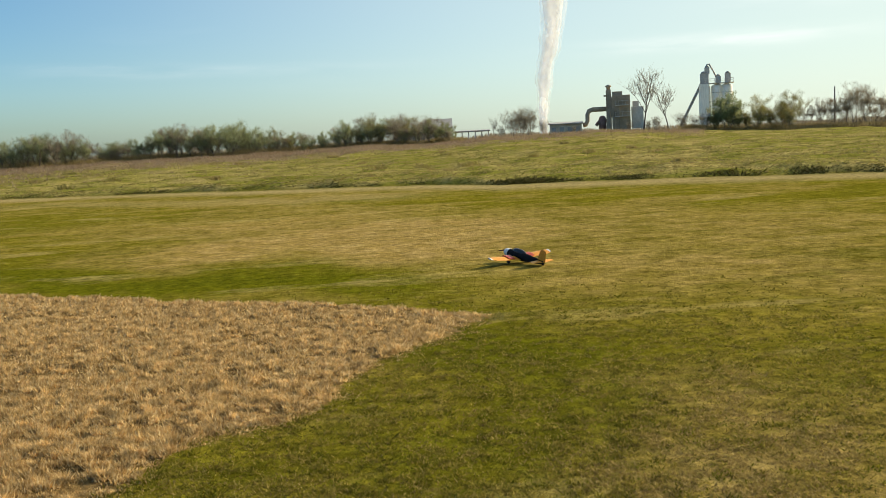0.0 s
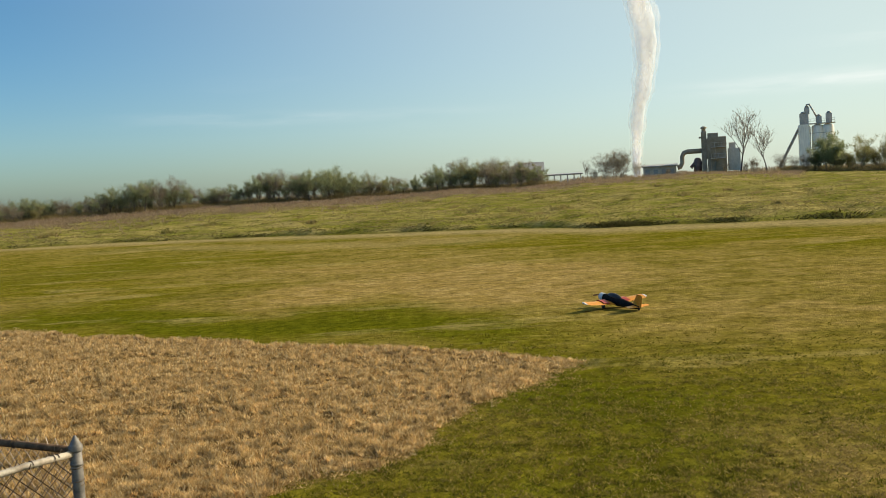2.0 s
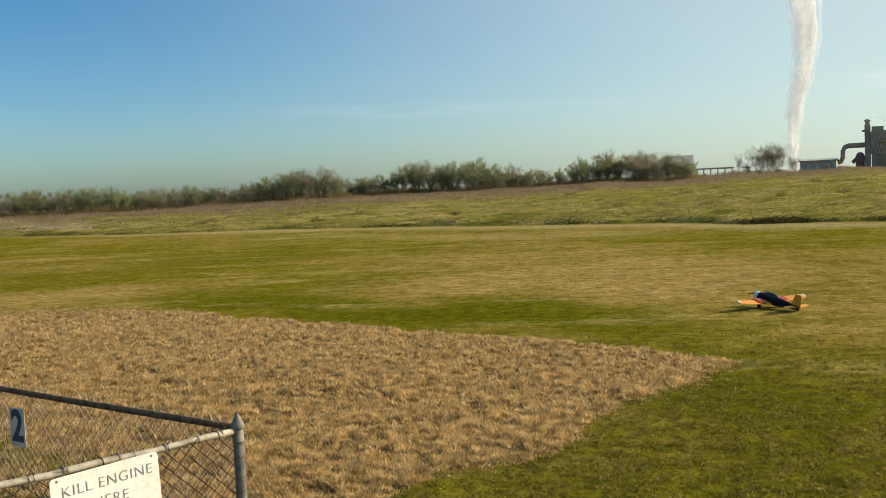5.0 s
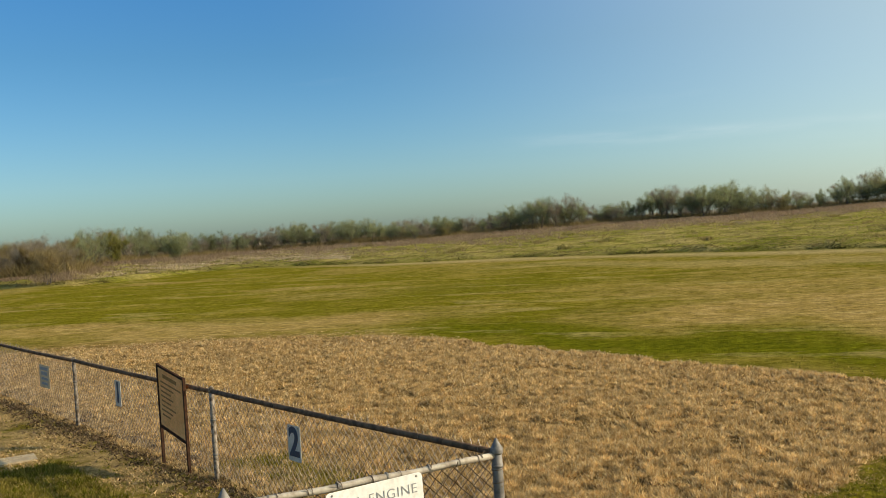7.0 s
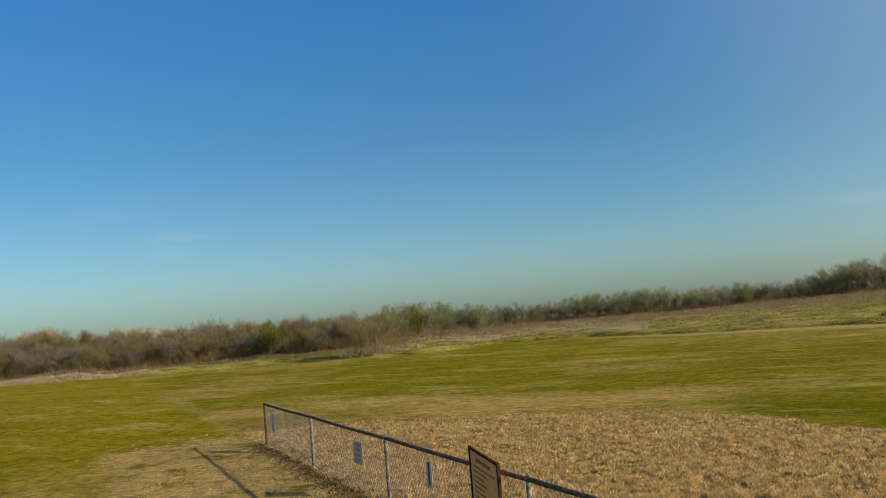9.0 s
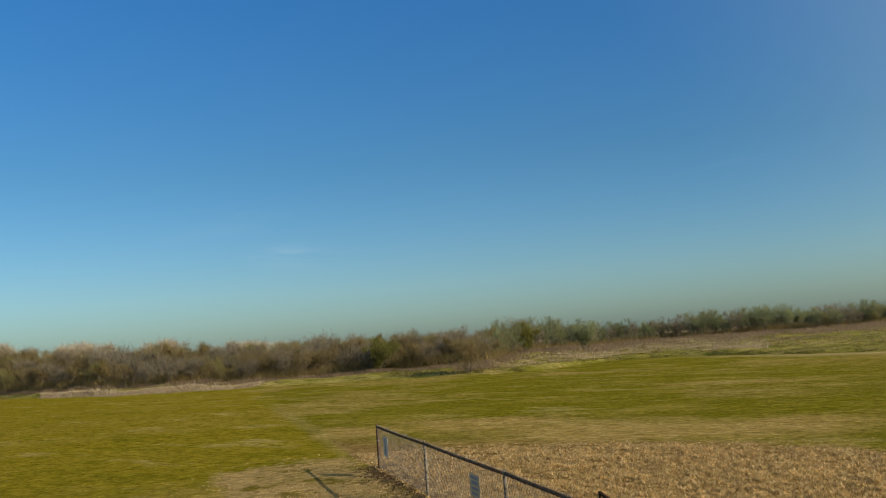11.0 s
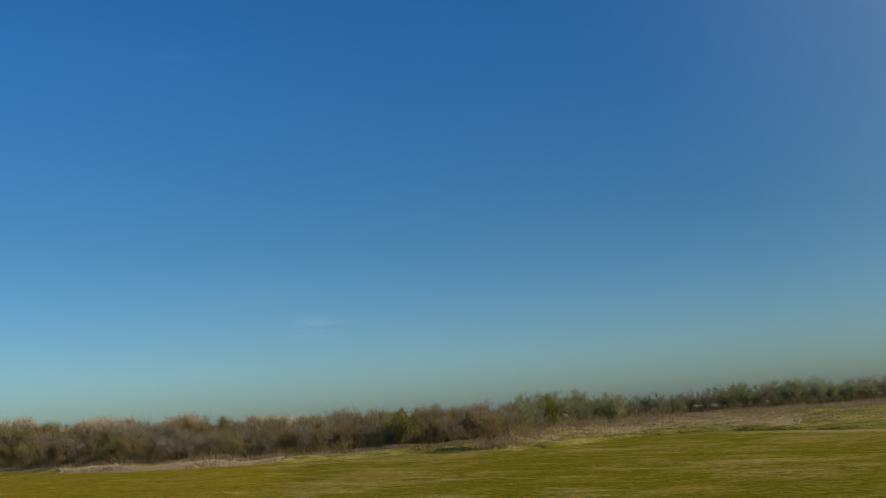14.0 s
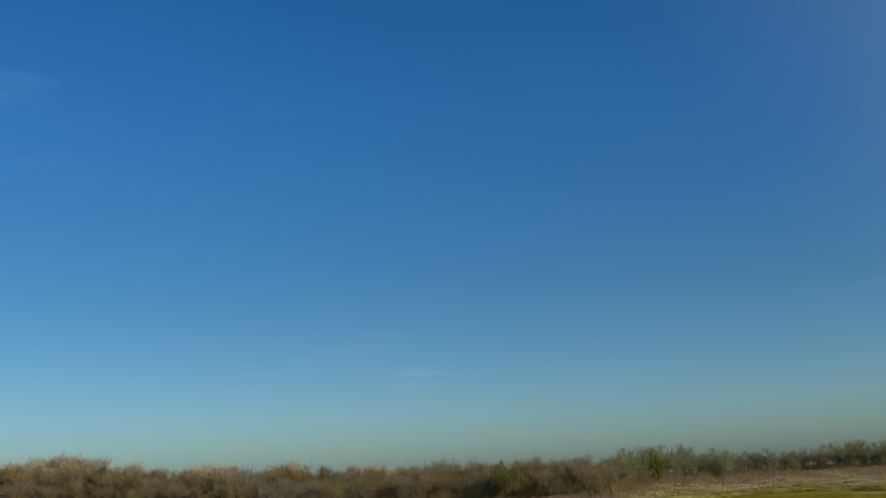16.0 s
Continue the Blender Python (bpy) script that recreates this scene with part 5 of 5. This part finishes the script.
def mixing_tower():
    """Dark stepped tower with ducts, beside a low shed."""
    t = thing("mixing_tower", at_bearing(19.17, 250) @ Matrix.Diagonal((1, 1, 1.12, 1)), "dark weathered steel mixing tower with stepped top and ducts", "tower")
    for c, s in (((0.9, 0, 4.2), (4.6, 4.5, 8.0)), ((-2.2, 0, 4.8), (1.3, 3.0, 9.6)), ((0.0, 0, 8.6), (2.6, 3.2, 1.0)), ((2.3, 0.3, 7.9), (1.6, 3.0, 0.7)), ((-1.1, 0, 5.6), (1.4, 3.2, 4.6))):
        bm = bmesh.new()
        box(bm, c, s, bevel=0.06)
        part("casing", bm, STEEL_RUST, t)
    for k in range(6):
        bm = bmesh.new()
        box(bm, (-0.9 + k * 0.75, -2.29, 4.2), (0.12, 0.1, 7.8))
        part("stiffener", bm, STEEL_RUST, t)
    for z in (3.4, 5.9):
        bm = bmesh.new()
        box(bm, (1.2, -2.75, z), (3.6, 0.9, 0.12))
        deck = part("platform", bm, SHED_GREY, t)
        for k in range(5):
            bm = bmesh.new()
            box(bm, (-0.5 + 0.85 * k, -3.15, z + 0.5), (0.06, 0.06, 1.0))
            part("rail_post", bm, SHED_GREY, deck)
        bm = bmesh.new()
        box(bm, (1.2, -3.15, z + 1.0), (3.6, 0.06, 0.06))
        part("handrail", bm, SHED_GREY, deck)
    for z in (2.4, 4.6, 6.6):
        bm = bmesh.new()
        box(bm, (0.9, -2.31, z), (4.7, 0.14, 0.16))
        part("girt", bm, STEEL_RUST, t)
    bm = bmesh.new()
    lathe(bm, [(0.5, 0), (0.5, 0.6), (0.8, 0.75), (0.8, 0.9), (0.2, 1.2)], 12, (-2.2, 0, 9.6))
    part("vent_cowl", bm, STEEL_RUST, t, "", True)
    bm = bmesh.new()
    tube(bm, [(-2.6, 0, 8.3), (-3.4, -0.2, 8.3)], 0.2, 8)
    part("bracket", bm, STEEL_RUST, t)
    bm = bmesh.new()
    tube(bm, [(-1.8, -0.6, 5.3), (-6.4, -0.6, 5.3), (-7.3, -0.6, 5.0), (-7.7, -0.6, 4.2), (-7.7, -0.6, 2.8), (-8.2, -0.6, 2.0), (-8.9, -0.6, 1.8)], 0.55, 12)
    part("duct", bm, STEEL_RUST, t, "big dark elbow duct", True)
    bm = bmesh.new()
    tube(bm, [(-2.4, -0.8, 2.6), (-4.6, -0.8, 2.6), (-5.6, -0.8, 1.6)], 0.42, 12)
    part("duct", bm, DUCT_RED, t, "lower dull red duct", True)
    bm = bmesh.new()
    lathe(bm, [(1.0, 0.0), (1.0, 3.0), (0.7, 3.6), (0.3, 3.8)], 14, (-3.9, -0.4, 0))
    part("drum", bm, DUCT_RED, t, "", True)
    for c, s in (((5.0, 0.6, 3.0), (3.0, 3.0, 5.0)), ((4.6, 0.2, 6.1), (1.6, 1.8, 1.3))):
        bm = bmesh.new()
        box(bm, c, s, bevel=0.06)
        part("side_bin", bm, SHED_GREY, t, "pale grey side bin")
    for k in range(3):
        bm = bmesh.new()
        tube(bm, [(-1.9 + 1.2 * k, -2.4, 0), (-1.9 + 1.2 * k, -2.4, 4.0 + k)], 0.09, 6)
        part("pipe", bm, STEEL_RUST, t)


def shed(a, d, w, h, roof, label, posts=False):
    t = thing("shed", at_bearing(a, d), label, "shed")
    dep = 6.0
    if posts:
        for k in range(6):
            bm = bmesh.new()
            box(bm, (-w / 2 + k * w / 5, -dep / 2, h / 2), (0.22, 0.22, h))
            part("post", bm, SHED_GREY, t)
    else:
        bm = bmesh.new()
        box(bm, (0, 0, h / 2), (w, dep, h))
        part("wall", bm, SHED_WALL, t)
        for k in range(4):
            bm = bmesh.new()
            box(bm, (-w / 2 + (k + 0.5) * w / 4, -dep / 2 - 0.02, h * 0.45), (w * 0.13, 0.06, h * 0.5))
            part("opening", bm, ROOF_PALE, t)
    bm = bmesh.new()
    v = [bm.verts.new(p) for p in ((-w / 2 - 0.4, -dep / 2 - 0.6, h), (w / 2 + 0.4, -dep / 2 - 0.6, h), (w / 2 + 0.4, 0, h + roof), (-w / 2 - 0.4, 0, h + roof), (w / 2 + 0.4, dep / 2 + 0.6, h), (-w / 2 - 0.4, dep / 2 + 0.6, h))]
    fs = [bm.faces.new((v[0], v[1], v[2], v[3])), bm.faces.new((v[3], v[2], v[4], v[5]))]
    r = bmesh.ops.extrude_face_region(bm, geom=fs)
    bmesh.ops.translate(bm, vec=(0, 0, 0.22), verts=[q for q in r["geom"] if isinstance(q, bmesh.types.BMVert)])
    bmesh.ops.recalc_face_normals(bm, faces=bm.faces)
    part("roof", bm, ROOF_PALE, t)


silo_block()
mixing_tower()
shed(16.1, 250, 8.2, 2.5, 0.4, "long low grey shed with pale roof beside the tower")
shed(10.5, 200, 6.8, 1.75, 0.2, "open-sided flat-roofed shelter behind the hedgerow", posts=True)
shed(8.5, 205, 5.2, 3.0, 1.9, "gabled grey barn behind the hedgerow")
shed(6.77, 210, 7.0, 3.0, 0.4, "low grey shed half hidden by trees")


def mast(a, d, h):
    t = thing("utility_pole", at_bearing(a, d), "thin weathered timber utility pole beyond the meadow", "pole", "utility poles")
    bm = bmesh.new()
    tube(bm, [(0, 0, -0.2), (0, 0, h * 0.5), (0, 0, h)], [0.14, 0.12, 0.10], 8)
    p = part("pole", bm, BARK_PALE, t, "", True)
    bm = bmesh.new()
    lathe(bm, [(0.13, 0), (0.11, 0.08), (0.03, 0.12)], 8, (0, 0, h))
    part("cap", bm, BARK, t)


mast(8.98, 158, 2.4)
mast(31.13, 168, 6.6)
mast(-2.15, 165, 3.5)


# ---------------------------------------------------------------- steam plume
def steam(thin, thick):
    m, n, l, p = material("white_steam", 1.0, 0, 0)
    p.inputs["Base Color"].default_value = (0.97, 0.97, 0.97, 1)
    t = n.new("ShaderNodeBsdfTranslucent")
    t.inputs["Color"].default_value = (0.97, 0.97, 0.97, 1)
    tr = n.new("ShaderNodeBsdfTransparent")
    m1, m2 = n.new("ShaderNodeMixShader"), n.new("ShaderNodeMixShader")
    m1.inputs[0].default_value = 0.5
    l.new(p.outputs[0], m1.inputs[1])
    l.new(t.outputs[0], m1.inputs[2])
    l.new(ranged(n, l, noise_at(n, l, 0.22, 5, stretch=(1, 1, 0.55)), 0.32, 0.66, thin, thick), m2.inputs[0])
    l.new(tr.outputs[0], m2.inputs[1])
    l.new(m1.outputs[0], m2.inputs[2])
    l.new(m2.outputs[0], n["Material Output"].inputs["Surface"])
    return m


def plume():
    d = 330
    t_ob = thing("steam_plume", at_bearing(14.8, d), "tall bright white plume of steam rising from the works", "steam")
    z0 = z_at(d * math.sin(radians(14.8)), d * math.cos(radians(14.8)))

    def mid(el):
        els = el + np.linspace(-1.1, 1.1, 9)
        a = np.mean(np.interp(els, [0.5, 1.5, 3.2, 4.1, 5.4, 7.3, 9.0, 11, 14, 24], [14.8, 14.77, 14.85, 14.95, 15.4, 15.7, 15.5, 15.1, 15.3, 15.8]))
        w = np.interp(el, [0.5, 1.6, 3.4, 5.5, 7.4, 10, 16, 24], [0.22, 0.3, 0.36, 0.5, 0.6, 0.7, 0.85, 1.1])
        return a, w

    for shell, thin, thick in ((1.35, 0.04, 0.22), (0.95, 0.15, 0.5), (0.55, 0.45, 0.85)):
        bm = bmesh.new()
        els = np.concatenate([[0.0], np.linspace(0.5, 24, 260)])
        rings = []
        for e in els:
            a, w = mid(e)
            h = EYE - z0 + d * math.tan(radians(e)) if e else 0.0
            r = d * math.tan(radians(w)) * shell
            cx = d * math.tan(radians(a - 14.8))
            rings.append([bm.verts.new((cx + r * math.cos(k * math.pi / 16), r * math.sin(k * math.pi / 16), h)) for k in range(32)])
        for p, q in zip(rings, rings[1:]):
            for k in range(32):
                bm.faces.new((p[k], p[(k + 1) % 32], q[(k + 1) % 32], q[k]))
        for v in bm.verts:
            if v.co.z > 0.5:
                q = Vector((0, 0, v.co.z * 0.09))
                v.co += Vector((noise.noise(q), noise.noise(q + Vector((7, 3, 1))), 0)) * 0.7
                v.co += Vector((noise.noise(v.co * 0.16), noise.noise(v.co * 0.16 + Vector((3, 1, 4))), noise.noise(v.co * 0.16 + Vector((8, 5, 2))))) * 0.8 * shell
                v.co += Vector((noise.noise(v.co * 0.55 + Vector((2, 9, 4))), noise.noise(v.co * 0.55), 0)) * 0.3 * shell
        part("steam_shell", bm, steam(thin, thick), t_ob, "", True)


plume()


# ---------------------------------------------------------------- farthest buildings
def far_building(a, d, w, h, label):
    t = thing("warehouse", at_bearing(a, d), label, "building", "far buildings")
    bm = bmesh.new()
    box(bm, (0, 0, h / 2), (w, 12, h))
    wall = part("wall", bm, SILO_WHITE, t)
    for k in range(5):
        bm = bmesh.new()
        box(bm, (-w / 2 + (k + 0.5) * w / 5, -6.05, h * 0.35), (w * 0.1, 0.12, h * 0.5))
        part("door", bm, SHED_GREY, wall)
    bm = bmesh.new()
    box(bm, (0, 0, h + 0.15), (w + 0.8, 12.8, 0.35), bevel=0.05)
    part("roof", bm, ROOF_PALE, t)


far_building(-72.1, 400, 9.0, 4.0, "small white building on the far rise behind the woods")
far_building(-66.2, 400, 5.0, 1.9, "low white shed on the far rise behind the woods")
far_building(-70.22, 410, 6.0, 1.8, "long white warehouse on the far rise behind the woods")


def water_tower(a, d, h):
    t = thing("water_tower", at_bearing(a, d), "small grey water tower far off on the skyline", "tower")
    for k in range(4):
        bm = bmesh.new()
        x, y = 1.6 * math.cos(k * math.pi / 2 + 0.8), 1.6 * math.sin(k * math.pi / 2 + 0.8)
        tube(bm, [(x, y, 0), (x * 0.7, y * 0.7, h - 2.5)], 0.22, 6)
        part("leg", bm, SHED_GREY, t)
    bm = bmesh.new()
    lathe(bm, [(0.6, h - 3.2), (1.5, h - 2.5), (1.6, h - 0.9), (0.9, h - 0.2), (0.1, h)], 14)
    part("tank", bm, SHED_GREY, t, "", True)


water_tower(-29.6, 540, 2.75 + 540 * 0.0087 - z_at(540 * math.sin(radians(-29.6)), 540 * math.cos(radians(-29.6))))


def paving_slab(x, y, w, d, turn):
    t = thing("paving_slab", pose(x, y, z_at(x, y), 0, 0, turn), "pale flat concrete paving slab sunk in trampled grass", "slab")
    bm = bmesh.new()
    box(bm, (0, 0, -0.012), (w, d, 0.07), bevel=0.008)
    part("slab", bm, SLAB, t)


paving_slab(-9.73, 9.7, 0.6, 0.42, 51)
